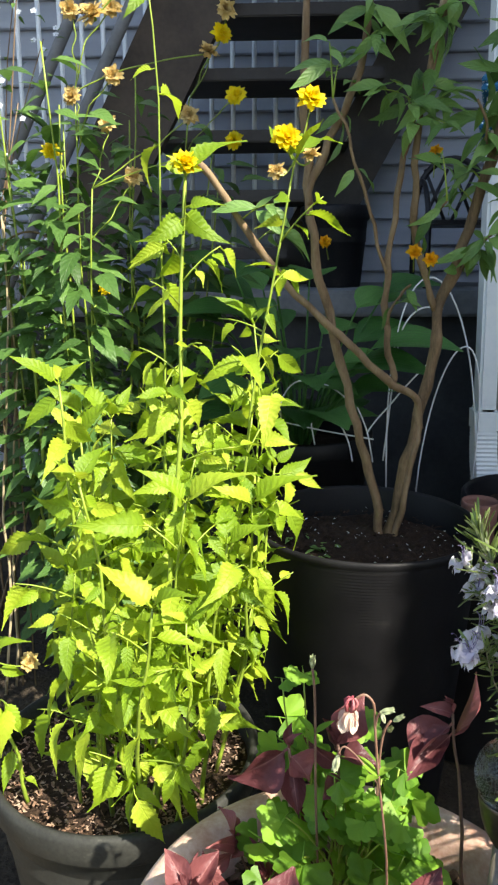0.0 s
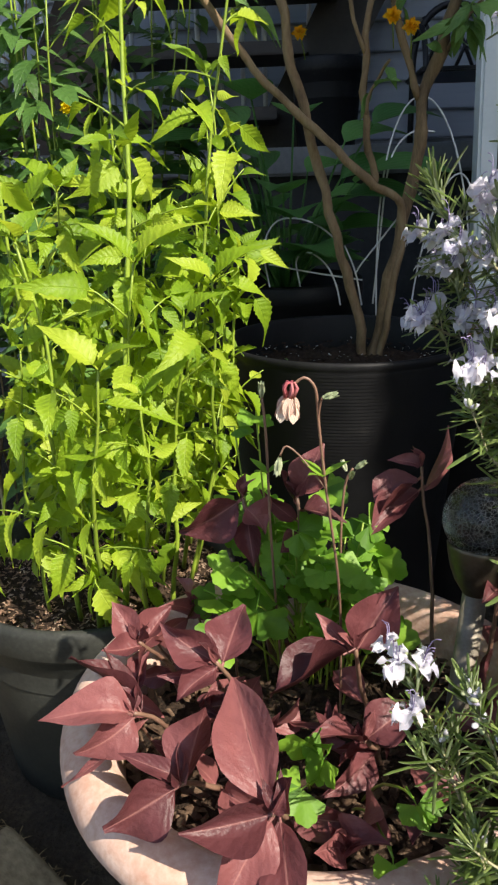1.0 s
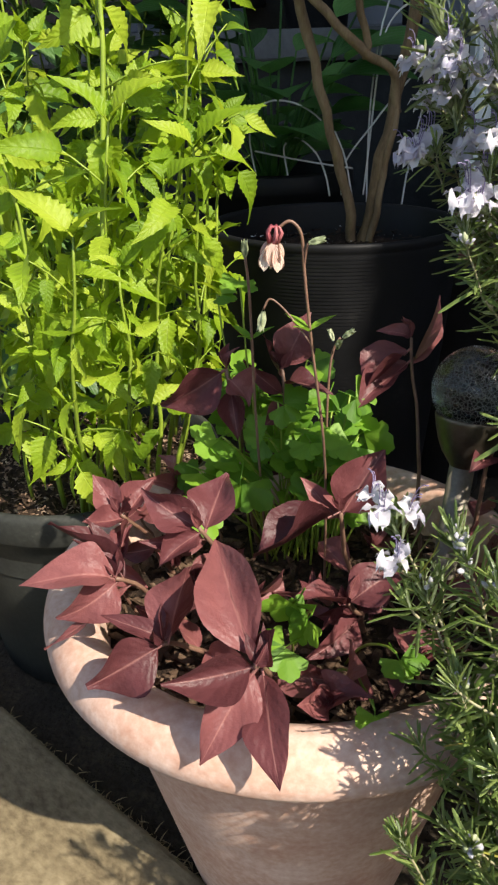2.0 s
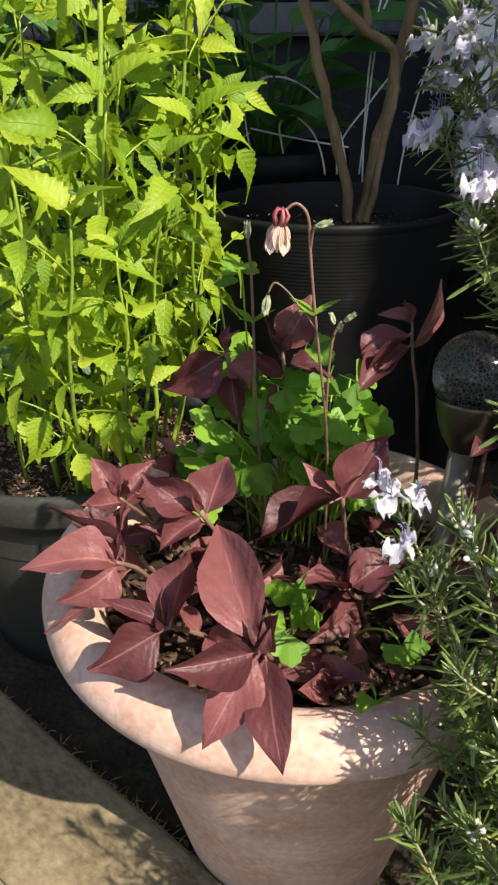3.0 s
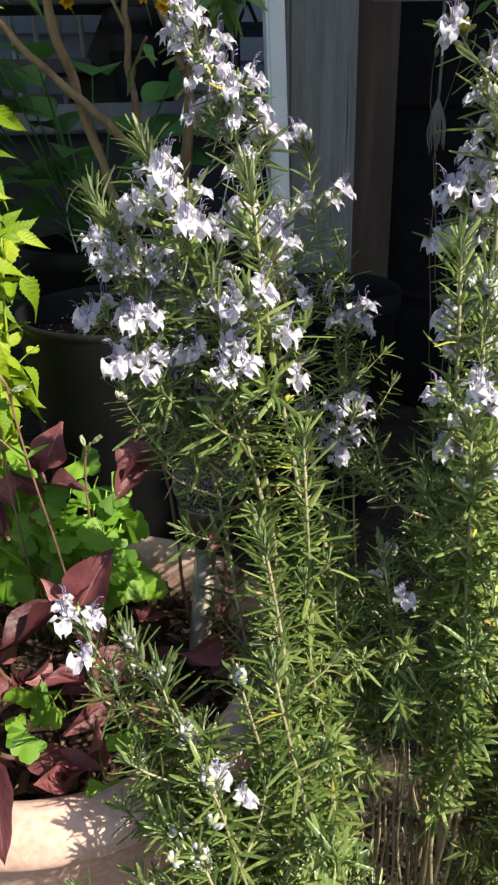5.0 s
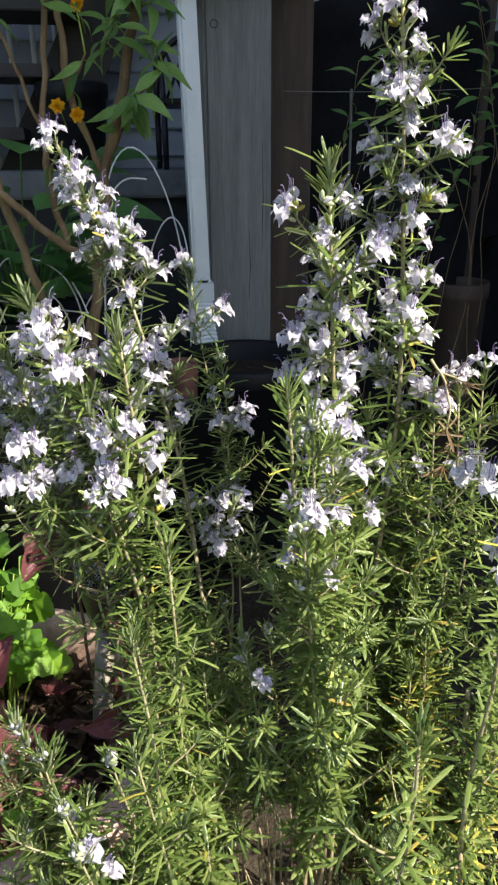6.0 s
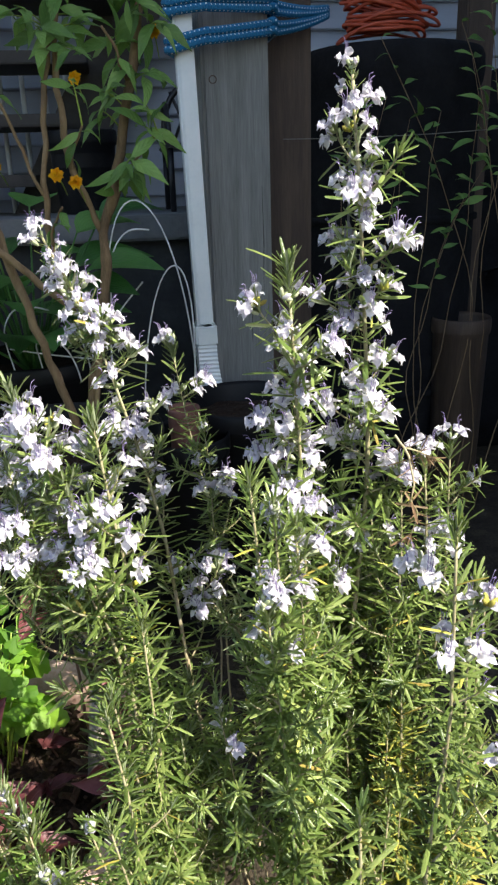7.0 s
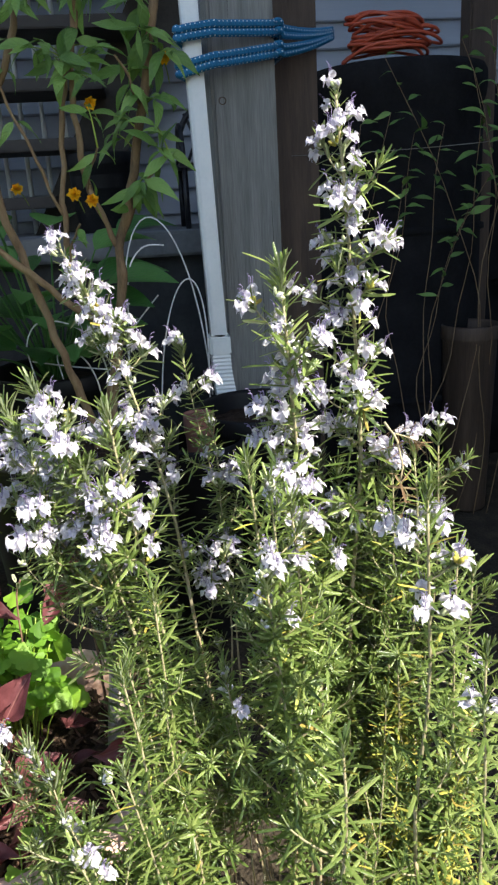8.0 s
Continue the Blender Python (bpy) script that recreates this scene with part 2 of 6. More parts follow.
M_IRON = plain_material("black_iron", [(0.3, (0.012, 0.012, 0.014)), (0.8, (0.035, 0.035, 0.04))], 40, 0.45, metal=0.3)
M_STEEL = plain_material("stainless_steel", [(0.25, (0.075, 0.062, 0.046)), (0.5, (0.145, 0.125, 0.098)), (0.8, (0.25, 0.225, 0.185))], 24, 0.42, metal=0.85, bump=0.15, bump_scale=90, rough_var=0.3)
M_STAKE = plain_material("dull_steel_tube", [(0.25, (0.12, 0.10, 0.075)), (0.5, (0.21, 0.18, 0.14)), (0.8, (0.33, 0.29, 0.235))], 40, 0.5, metal=0.4, bump=0.2, bump_scale=150)
M_WIRE = plain_material("galvanised_wire", [(0.3, (0.62, 0.63, 0.64)), (0.8, (0.78, 0.79, 0.80))], 50, 0.4, metal=0.15)
M_CLOTH = plain_material("black_cover", [(0.3, (0.006, 0.006, 0.007)), (0.8, (0.018, 0.018, 0.020))], 12, 0.95, spec=0.15, bump=0.5, bump_scale=30, bump_dist=0.01)
M_STRING = plain_material("pale_string", [(0.3, (0.15, 0.15, 0.14)), (0.8, (0.27, 0.26, 0.24))], 60, 0.9, bump=0.4)
M_CLAY = plain_material("old_clay", [(0.25, (0.14, 0.06, 0.045)), (0.5, (0.22, 0.10, 0.075)), (0.8, (0.30, 0.15, 0.11))], 20, 0.85)
M_ORANGE = plain_material("orange_cord", [(0.3, (0.36, 0.052, 0.024)), (0.8, (0.52, 0.095, 0.038))], 40, 0.5)
M_CELL = plain_material("solar_cell", [(0.3, (0.012, 0.014, 0.02)), (0.8, (0.03, 0.035, 0.045))], 60, 0.25)


def rope_material():
    k = Mat("blue_rope", 0.75, spec=0.3)
    uv = k.n("UVMap")
    sep = k.n("SeparateXYZ")
    k.link(uv.outputs[0], sep.inputs[0])
    a = k.math("ADD", k.math("MULTIPLY", sep.outputs[0], 4.0), k.math("MULTIPLY", sep.outputs[1], 95.0))
    b = k.math("SUBTRACT", k.math("MULTIPLY", sep.outputs[0], 4.0), k.math("MULTIPLY", sep.outputs[1], 95.0))
    wa = k.math("SINE", k.math("MULTIPLY", a, 6.283))
    wb = k.math("SINE", k.math("MULTIPLY", b, 6.283))
    fleck = k.math("GREATER_THAN", k.math("MULTIPLY", k.math("SINE", k.math("MULTIPLY", a, 3.1416)), k.math("SINE", k.math("MULTIPLY", b, 3.1416))), 0.82)
    base = k.ramp(k.noise(k.world_pos(), 300.0, 4), [(0.3, (0.006, 0.085, 0.19)), (0.7, (0.015, 0.18, 0.36))])
    k.color(k.mix(fleck, base, (0.62, 0.68, 0.70)))
    k.bump(k.math("MULTIPLY", wa, wb), 0.4, 0.0015)
    return k.m


def glass_material():
    k = Mat("crackle_glass", 0.06, spec=0.5)
    k.b.inputs["Transmission Weight"].default_value = 1.0
    k.b.inputs["IOR"].default_value = 1.45
    k.color((0.62, 0.66, 0.63))
    v = k.n("TexVoronoi", feature="DISTANCE_TO_EDGE")
    v.inputs["Scale"].default_value = 260.0
    k.link(k.coords("Object"), v.inputs["Vector"])
    edge = k.math("LESS_THAN", v.outputs["Distance"], 0.05)
    rr = k.math("ADD", 0.05, k.math("MULTIPLY", edge, 0.4))
    k.link(rr, k.b.inputs["Roughness"])
    k.bump(k.math("MINIMUM", v.outputs["Distance"], 0.06), 0.8, 0.003)
    return k.m


M_ROPE = rope_material()
M_GLASS = glass_material()


# ---------------------------------------------------------------- mesh tools
class Geo:
    """Vertices, faces and UVs gathered for one mesh."""

    def __init__(self):
        self.v, self.f, self.uv, self.mi = [], [], [], []

    def add(self, piece, m=None, slot=0):
        verts, faces, uvs = piece
        k = len(self.v)
        if m is None:
            self.v += [tuple(p) for p in verts]
        else:
            a = np.array(m)
            w = np.asarray(verts, dtype=float) @ a[:3, :3].T + a[:3, 3]
            self.v += [tuple(p) for p in w.tolist()]
        self.uv += list(uvs)
        self.f += [tuple(i + k for i in f) for f in faces]
        self.mi += [slot] * len(faces)
        return self

    def mesh(self, name, *mats, smooth=True):
        me = bpy.data.meshes.new(name)
        me.from_pydata(self.v, [], self.f)
        layer = me.uv_layers.new(name="UVMap")
        idx = np.empty(len(me.loops), dtype=np.int32)
        me.loops.foreach_get("vertex_index", idx)
        layer.data.foreach_set("uv", np.asarray(self.uv, dtype=np.float32)[idx].ravel())
        for m in mats:
            me.materials.append(m)
        me.polygons.foreach_set("material_index", self.mi)
        me.polygons.foreach_set("use_smooth", [smooth] * len(me.polygons))
        me.update()
        return me


def frame_of(p, d, up=(0, 0, 1)):
    """Pose at p whose Y runs along d and whose Z leans towards up."""
    y = Vector(d).normalized()
    z = Vector(up) - y * Vector(up).dot(y)
    if z.length < 1e-4:
        z = Vector((1, 0, 0)) - y * y.x
    z.normalize()
    x = y.cross(z)
    m = Matrix((x, y, z)).transposed().to_4x4()
    m.translation = Vector(p)
    return m


def scaled(m, s):
    return m @ Matrix.Diagonal((s, s, s, 1))


def blade(length, width, rows=8, serr=0.0, fold=0.25, droop=0.15, peak=0.35, point=1.0, wave=0.0, cols=3, stalk=0.0, curl=0.0):
    """A leaf along +Y with its face to +Z."""
    verts, uvs, faces = [], [], []
    for i in range(rows + 1):
        s = i / rows
        if s < peak:
            w = math.sin(math.pi / 2 * (s / peak)) ** 0.75
        else:
            w = math.cos(math.pi / 2 * ((s - peak) / (1 - peak))) ** point
        if serr and i % 2 and 0 < i < rows:
            w *= 1 - serr
        w = max(w, 0.03) * width / 2
        y = stalk + s * length
        z0 = -droop * length * s * s
        for j in range(cols):
            c = j / (cols - 1) * 2 - 1
            z = z0 + fold * abs(c) * w + curl * c * c * w + wave * width * math.sin(s * 9 + c * 2) * abs(c)
            verts.append((c * w, y - 0.12 * abs(c) * w * (serr > 0), z))
            uvs.append(((c + 1) / 2, s))
    for i in range(rows):
        for j in range(cols - 1):
            a = i * cols + j
            faces.append((a, a + 1, a + cols + 1, a + cols))
    if stalk:
        k = len(verts)
        r = width * 0.025 + 0.0004
        verts += [(-r, 0, 0), (r, 0, 0), (r, stalk + length * 0.08, 0), (-r, stalk + length * 0.08, 0), (0, 0, -r * 1.6), (0, stalk + length * 0.08, -r * 1.6)]
        uvs += [(0.5, 0.02)] * 6
        faces += [(k, k + 1, k + 2, k + 3), (k + 1, k + 4, k + 5, k + 2), (k + 4, k, k + 3, k + 5)]
    return verts, faces, uvs


def tube(pts, radii, sides=7, cap=True):
    pts = [Vector(p) for p in pts]
    n = len(pts)
    if isinstance(radii, (int, float)):
        radii = [radii] * n
    verts, faces, uvs = [], [], []
    side = None
    run = 0.0
    for i, p in enumerate(pts):
        d = (pts[min(i + 1, n - 1)] - pts[max(i - 1, 0)])
        d = d.normalized() if d.length > 1e-9 else Vector((0, 0, 1))
        if side is None:
            side = d.orthogonal().normalized()
        else:
            side = (side - d * side.dot(d))
            side = side.normalized() if side.length > 1e-6 else d.orthogonal().normalized()
        other = d.cross(side)
        if i:
            run += (p - pts[i - 1]).length
        for j in range(sides):
            a = 2 * math.pi * j / sides
            verts.append(tuple(p + (side * math.cos(a) + other * math.sin(a)) * radii[i]))
            uvs.append((j / sides, run))
    for i in range(n - 1):
        for j in range(sides):
            k = (j + 1) % sides
            faces.append((i * sides + j, i * sides + k, (i + 1) * sides + k, (i + 1) * sides + j))
    if cap:
        faces.append(tuple(range(sides - 1, -1, -1)))
        faces.append(tuple((n - 1) * sides + j for j in range(sides)))
    return verts, faces, uvs


def curve(base, tip, bow=(0, 0, 0), n=10, wob=0.0, rng=random):
    base, tip, bow = Vector(base), Vector(tip), Vector(bow)
    out = []
    ph = [rng.uniform(0, 6.28) for _ in range(4)]
    for i in range(n + 1):
        u = i / n
        p = base.lerp(tip, u) + bow * (4 * u * (1 - u))
        if wob:
            e = math.sin(math.pi * u) * 0.6 + 0.4 * u * (1 - u) * 4
            p += Vector((math.sin(u * 9 + ph[0]) + 0.5 * math.sin(u * 19 + ph[1]), math.sin(u * 8 + ph[2]) + 0.5 * math.sin(u * 17 + ph[3]), 0)) * wob * e
        out.append(p)
    return out


def along(pts, u):
    x = max(0.0, min(0.9999, u)) * (len(pts) - 1)
    i = int(x)
    p = pts[i].lerp(pts[i + 1], x - i)
    return p, (pts[i + 1] - pts[i]).normalized()


def lathe(profile, segs=64, wobble=0.0):
    verts, faces, uvs = [], [], []
    n = len(profile)
    for i, (r, z) in enumerate(profile):
        for j in range(segs):
            a = 2 * math.pi * j / segs
            q = r * (1 + wobble * math.sin(3 * a + 1) + wobble * 0.6 * math.sin(5 * a))
            verts.append((q * math.cos(a), q * math.sin(a), z))
            uvs.append((j / segs, i / n))
    for i in range(n - 1):
        for j in range(segs):
            k = (j + 1) % segs
            faces.append((i * segs + j, i * segs + k, (i + 1) * segs + k, (i + 1) * segs + j))
    if profile[0][0] > 1e-4:
        faces.append(tuple(range(segs - 1, -1, -1)))
    return verts, faces, uvs


def box(x0, x1, y0, y1, z0, z1, bevel=0.0):
    bm = bmesh.new()
    bmesh.ops.create_cube(bm, size=1.0)
    for v in bm.verts:
        v.co = Vector((x0 + (v.co.x + 0.5) * (x1 - x0), y0 + (v.co.y + 0.5) * (y1 - y0), z0 + (v.co.z + 0.5) * (z1 - z0)))
    if bevel:
        bmesh.ops.bevel(bm, geom=list(bm.edges), offset=bevel, segments=2, affect="EDGES")
    bm.verts.index_update()
    out = ([tuple(v.co) for v in bm.verts], [tuple(v.index for v in f.verts) for f in bm.faces], [(v.co.x, v.co.z) for v in bm.verts])
    bm.free()
    return out


def disc_heap(radius, height, rough, rng, rings=14, segs=48):
    """A lumpy round surface of soil."""
    verts, faces, uvs = [(0, 0, height)], [], [(0.5, 0.5)]
    for i in range(1, rings + 1):
        r = radius * i / rings
        for j in range(segs):
            a = 2 * math.pi * j / segs
            x, y = r * math.cos(a), r * math.sin(a)
            z = height * (1 - (i / rings) ** 2) + rough * noise.noise(Vector((x * 40, y * 40, 3.1))) + rough * 0.6 * noise.noise(Vector((x * 110, y * 110, 7.7)))
            verts.append((x, y, z))
            uvs.append((x, y))
    for j in range(segs):
        faces.append((0, 1 + j, 1 + (j + 1) % segs))
    for i in range(rings - 1):
        for j in range(segs):
            k = (j + 1) % segs
            a, b = 1 + i * segs, 1 + (i + 1) * segs
            faces.append((a + j, b + j, b + k, a + k))
    return verts, faces, uvs


def chips(centre, radius, z, count, rng, size=(0.006, 0.018)):
    g = Geo()
    for _ in range(count):
        r, a = radius * math.sqrt(rng.random()), rng.uniform(0, 6.283)
        s = rng.uniform(*size)
        m = pose(centre[0] + r * math.cos(a), centre[1] + r * math.sin(a), z + rng.uniform(0, 0.006), rng.uniform(-35, 35), rng.uniform(-35, 35), rng.uniform(0, 360))
        w, h = s * rng.uniform(0.25, 0.6), s * rng.uniform(0.1, 0.3)
        g.add(([(-s, -w, 0), (s * 0.8, -w * 0.7, 0), (s, w, 0), (-s * 0.7, w * 0.8, 0), (-s * 0.8, -w * 0.6, h), (s * 0.6, -w * 0.4, h), (s * 0.7, w * 0.7, h), (-s * 0.6, w * 0.5, h)],
               [(3, 2, 1, 0), (4, 5, 6, 7), (0, 1, 5, 4), (1, 2, 6, 5), (2, 3, 7, 6), (3, 0, 4, 7)], [(0.5, 0.5)] * 8), m)
    return g


def thing(name, place, label, category, group="", kind=""):
    ob = new(name)
    ob.location = place
    ob.empty_display_size = 0.05
    return tagged(ob, label, category, group, kind)


def part(name, mesh, parent, label="", m=None, kind=""):
    """One mesh object under a thing or a part; the mesh is given in world places unless m is given."""
    ob = new(name, mesh)
    ob.parent = parent
    base = Matrix.Identity(4)
    p = parent
    while p is not None:
        base = p.matrix_basis @ base
        p = p.parent
    ob.matrix_basis = base.inverted() @ (m if m is not None else Matrix.Identity(4))
    return tagged(ob, label, kind=kind)


def solo(name, mesh, label, category, group="", kind="", m=None):
    ob = new(name, mesh)
    if m is not None:
        ob.matrix_basis = m
    return tagged(ob, label, category, group, kind)


# ---------------------------------------------------------------- setting
SLAB_TOP = 0.876


def ground():
    g = Geo()
    xs = [-200, -40, -8, -3] + [-2 + 0.16 * i for i in range(26)] + [3, 8, 40, 200]
    n = len(xs)
    verts = []
    for x in xs:
        for y in xs:
            near = abs(x) < 2.3 and abs(y) < 2.3
            verts.append((x, y + 0.6, 0.008 * noise.noise(Vector((x * 4, y * 4, 0.4))) - 0.004 if near else 0.0))
    faces = [(i * n + j, (i + 1) * n + j, (i + 1) * n + j + 1, i * n + j + 1) for i in range(n - 1) for j in range(n - 1)]
    g.add((verts, faces, [(v[0], v[1]) for v in verts]))
    solo("ground", g.mesh("ground", M_GROUND), "dark bare garden soil with dry litter", "ground", kind="structure")


def siding_wall(name, x0, x1, y, height, axis, label):
    wall = new(name, Geo().add(box(x0, x1, y + 0.03, y + 0.2, 0.0, height)).mesh(name, M_SIDING, smooth=False) if axis == "x" else
               Geo().add(box(y + 0.03, y + 0.2, x0, x1, 0.0, height)).mesh(name, M_SIDING, smooth=False))
    tagged(wall, label, "wall", kind="structure")
    step = 0.102
    h = step + 0.012
    a, b = (x0, x1)
    prof = [(0.028, h), (0.022, h), (0.0, 0.006), (0.004, 0.0), (0.028, 0.0)]       # depth behind the face, height
    verts = [(a, d, z) for d, z in prof] + [(b, d, z) for d, z in prof]
    k = len(prof)
    faces = [(i, (i + 1) % k, k + (i + 1) % k, k + i) for i in range(k)] + [tuple(range(k - 1, -1, -1)), tuple(range(k, 2 * k))]
    board = Geo().add((verts, faces, [(v[0], v[2]) for v in verts])).mesh("siding_board", M_SIDING, smooth=False)
    for i in range(int(height / step)):
        m = pose(0, y, i * step) if axis == "x" else pose(y, 0, i * step, 0, 0, 90) @ Matrix.Diagonal((1, -1, 1, 1))
        ob = new("siding_board", board)
        ob.parent = wall
        ob.matrix_basis = m
    return wall


def concrete_step():
    t = thing("concrete_step", (0.3, 2.6, 0), "raised grey concrete landing with a projecting top slab", "step", kind="structure")
    part("slab", Geo().add(box(-0.75, 0.95, 2.52, 3.29, 0.796, SLAB_TOP, 0.008)).mesh("slab", M_CONCRETE, smooth=False), t)
    part("riser", Geo().add(box(-0.72, 0.92, 2.565, 3.28, 0.0, 0.795, 0.006)).mesh("riser", M_RISER, smooth=False), t, "concrete front with shade painted into its dark colour")


def paving():
    t = thing("paving", (0, 0.7, 0), "weathered grey-brown paving stones laid edge to edge", "paving", kind="structure")
    rng = random.Random(5)
    d = Vector((0.79, -0.61, 0))
    nrm = Vector((-0.61, -0.79, 0))
    bm = bmesh.new()
    bmesh.ops.create_cube(bm, size=1.0)
    for v in bm.verts:
        v.co = Vector((v.co.x * 0.44, v.co.y * 0.145, v.co.z * 0.05))
    bmesh.ops.bevel(bm, geom=list(bm.edges), offset=0.006, segments=2, affect="EDGES")
    bmesh.ops.subdivide_edges(bm, edges=list(bm.edges), cuts=2, use_grid_fill=True)
    for v in bm.verts:
        v.co += Vector((noise.noise(v.co * 30), noise.noise(v.co * 30 + Vector((5, 0, 0))), noise.noise(v.co * 25 + Vector((0, 9, 0))) * 0.6)) * 0.003
    me = bpy.data.meshes.new("paver")
    bm.to_mesh(me)
    bm.free()
    me.materials.append(M_PAVER)
    start = Vector((-0.080, 0.771, 0.012)) + nrm * 0.0725
    for i in range(-2, 4):
        p = start + d * (0.452 * i + 0.05)
        part("paver", me, t, m=pose(p.x, p.y, 0.010 + rng.uniform(-0.003, 0.003), rng.uniform(-1, 1), rng.uniform(-1, 1), math.degrees(math.atan2(d.y, d.x)) + rng.uniform(-1.5, 1.5)))


def stairs():
    t = thing("staircase", (-0.2, 2.9, 0), "open wooden garden stairs with dark treads, in shade", "stairs", kind="structure")
    up = Vector((0.478, 0, 0.878))

    def stringer(x, z, y, width, mat):
        n = Vector((up.z, 0, -up.x)) * width / 2
        lo, hi = Vector((x, y, z)) - up * 1.25, Vector((x, y, z)) + up * 1.7
        vs = []
        for dy in (0, 0.05):
            for p in (lo - n, lo + n, hi + n, hi - n):
                vs.append((p.x, p.y + dy, p.z))
        fs = [(0, 1, 2, 3), (7, 6, 5, 4), (0, 4, 5, 1), (1, 5, 6, 2), (2, 6, 7, 3), (3, 7, 4, 0)]
        part("stringer", Geo().add((vs, fs, [(v[0], v[2]) for v in vs])).mesh("stringer", mat, smooth=False), t)

    stringer(-0.385, 1.42, 2.74, 0.225, M_STAIR)
    stringer(0.400, 1.42, 3.06, 0.20, M_DARK)
    tread = Geo().add(box(-0.33, 0.33, -0.14, 0.14, -0.020, 0.020, 0.004)).mesh("tread", M_DARK, smooth=False)
    for i in range(7):
        z = 0.990 + 0.188 * i
        part("tread", tread, t, m=pose(0.012 + (z - 1.42) * 0.544, 2.93, z))


def railing():
    t = thing("railing", (-0.9, 3.12, 0), "white metal stair railing with thin upright balusters", "railing", kind="structure")
    bar = Geo().add(tube([(0, 0, 0), (0, 0, 1.25)], 0.009, 8)).mesh("baluster", M_WHITE)
    for i in range(25):
        x = -1.70 + 0.080 * i
        part("baluster", bar, t, m=pose(x, 3.17, 0.86 + 0.01 * (i % 3)))
    for z, x1 in ((0.90, -0.78), (2.08, 0.2)):
        part("rail", Geo().add(box(-1.85, x1, 3.15, 3.19, z, z + 0.05, 0.006)).mesh("rail", M_WHITE, smooth=False), t)
    for off in (0.0, -0.17):
        p0, p1 = Vector((-1.020 + off, 2.66, 0.52)), Vector((-0.094 + off, 2.66, 2.25))
        part("handrail", Geo().add(tube([p0, p1], 0.02, 8)).mesh("handrail", M_CONCRETE), t)
    for i in range(5):
        x = -1.62 + 0.11 * i
        part("picket", Geo().add(box(x, x + 0.045, 2.50, 2.52, 0.0, 1.30 + 0.03 * (i % 2), 0.003)).mesh("picket", M_DARK, smooth=False), t)


# ---------------------------------------------------------------- pots
def terracotta_pot(c):
    t = thing("terracotta_pot", (c[0], c[1], 0), "wide pale terracotta pot with a thick rolled rim", "plant pot")
    wall = [(0.108, 0.0), (0.112, 0.006), (0.140, 0.13), (0.172, 0.27), (0.1835, 0.322), (0.190, 0.3265), (0.203, 0.3275), (0.212, 0.327), (0.2185, 0.331), (0.2220, 0.338), (0.2222, 0.346),
            (0.2185, 0.356), (0.211, 0.3635), (0.201, 0.367), (0.190, 0.3665), (0.182, 0.362), (0.178, 0.354), (0.175, 0.340), (0.168, 0.30), (0.160, 0.27)]
    part("body", Geo().add(lathe(wall, 96, 0.002), pose(c[0], c[1], 0)).mesh("pot_body", M_TERRACOTTA), t)
    rng = random.Random(3)
    part("soil", Geo().add(disc_heap(0.172, 0.018, 0.010, rng), pose(c[0], c[1], 0.314)).mesh("soil", M_SOIL), t, "dark moist potting soil")
    part("bark_litter", chips(c, 0.165, 0.325, 700, rng, (0.003, 0.013)).mesh("bark_litter", M_CHIP, smooth=False), t, "brown bark chips and litter", kind="stuff")
    return t


def kerria_pot(c):
    t = thing("nursery_pot", (c[0], c[1], 0), "round black plastic nursery pot with a thick lip", "plant pot", group="black plastic pots")
    prof = [(0.142, 0.0), (0.148, 0.004), (0.172, 0.20), (0.178, 0.250), (0.188, 0.256), (0.1915, 0.262), (0.193, 0.290), (0.191, 0.298), (0.186, 0.301), (0.180, 0.298), (0.177, 0.27), (0.174, 0.2)]
    part("body", Geo().add(lathe(prof, 80), pose(c[0], c[1], 0)).mesh("pot_body", M_BLACK_DUSTY), t)
    rng = random.Random(4)
    part("soil", Geo().add(disc_heap(0.177, 0.012, 0.010, rng), pose(c[0], c[1], 0.262)).mesh("soil", M_SOIL), t, "brown soil")
    part("mulch", chips(c, 0.172, 0.270, 2200, rng, (0.0012, 0.0048)).mesh("mulch", M_CHIP_PALE, smooth=False), t, "pale dry wood chips", kind="stuff")


def ribbed_pot(c):
    t = thing("ribbed_pot", (c[0], c[1], 0), "tall black plastic pot with fine horizontal ribs", "plant pot", group="black plastic pots")
    prof = [(0.135, 0.0), (0.140, 0.004)]
    z, i = 0.02, 0
    while z < 0.540:
        prof.append((0.141 + 0.045 * z / 0.54 + (0.0013 if i % 2 else -0.0013), z))
        z += 0.0025
        i += 1
    prof += [(0.1885, 0.545), (0.1895, 0.551), (0.1880, 0.556), (0.1840, 0.556), (0.1810, 0.551), (0.175, 0.44)]
    part("body", Geo().add(lathe(prof, 72), pose(c[0], c[1], 0)).mesh("pot_body", M_BLACK), t)
    rng = random.Random(6)
    part("soil", Geo().add(disc_heap(0.178, 0.02, 0.012, rng), pose(c[0], c[1], 0.498)).mesh("soil", M_SOIL), t, "dark crumbly soil")
    part("crumb_litter", chips(c, 0.17, 0.512, 500, rng, (0.002, 0.006)).mesh("crumb_litter", M_SOIL, smooth=False), t, "dark soil crumbs", kind="stuff")
    part("perlite", chips(c, 0.17, 0.514, 120, rng, (0.0010, 0.0025)).mesh("perlite", M_WHITE, smooth=False), t, "tiny white perlite grains", kind="stuff")


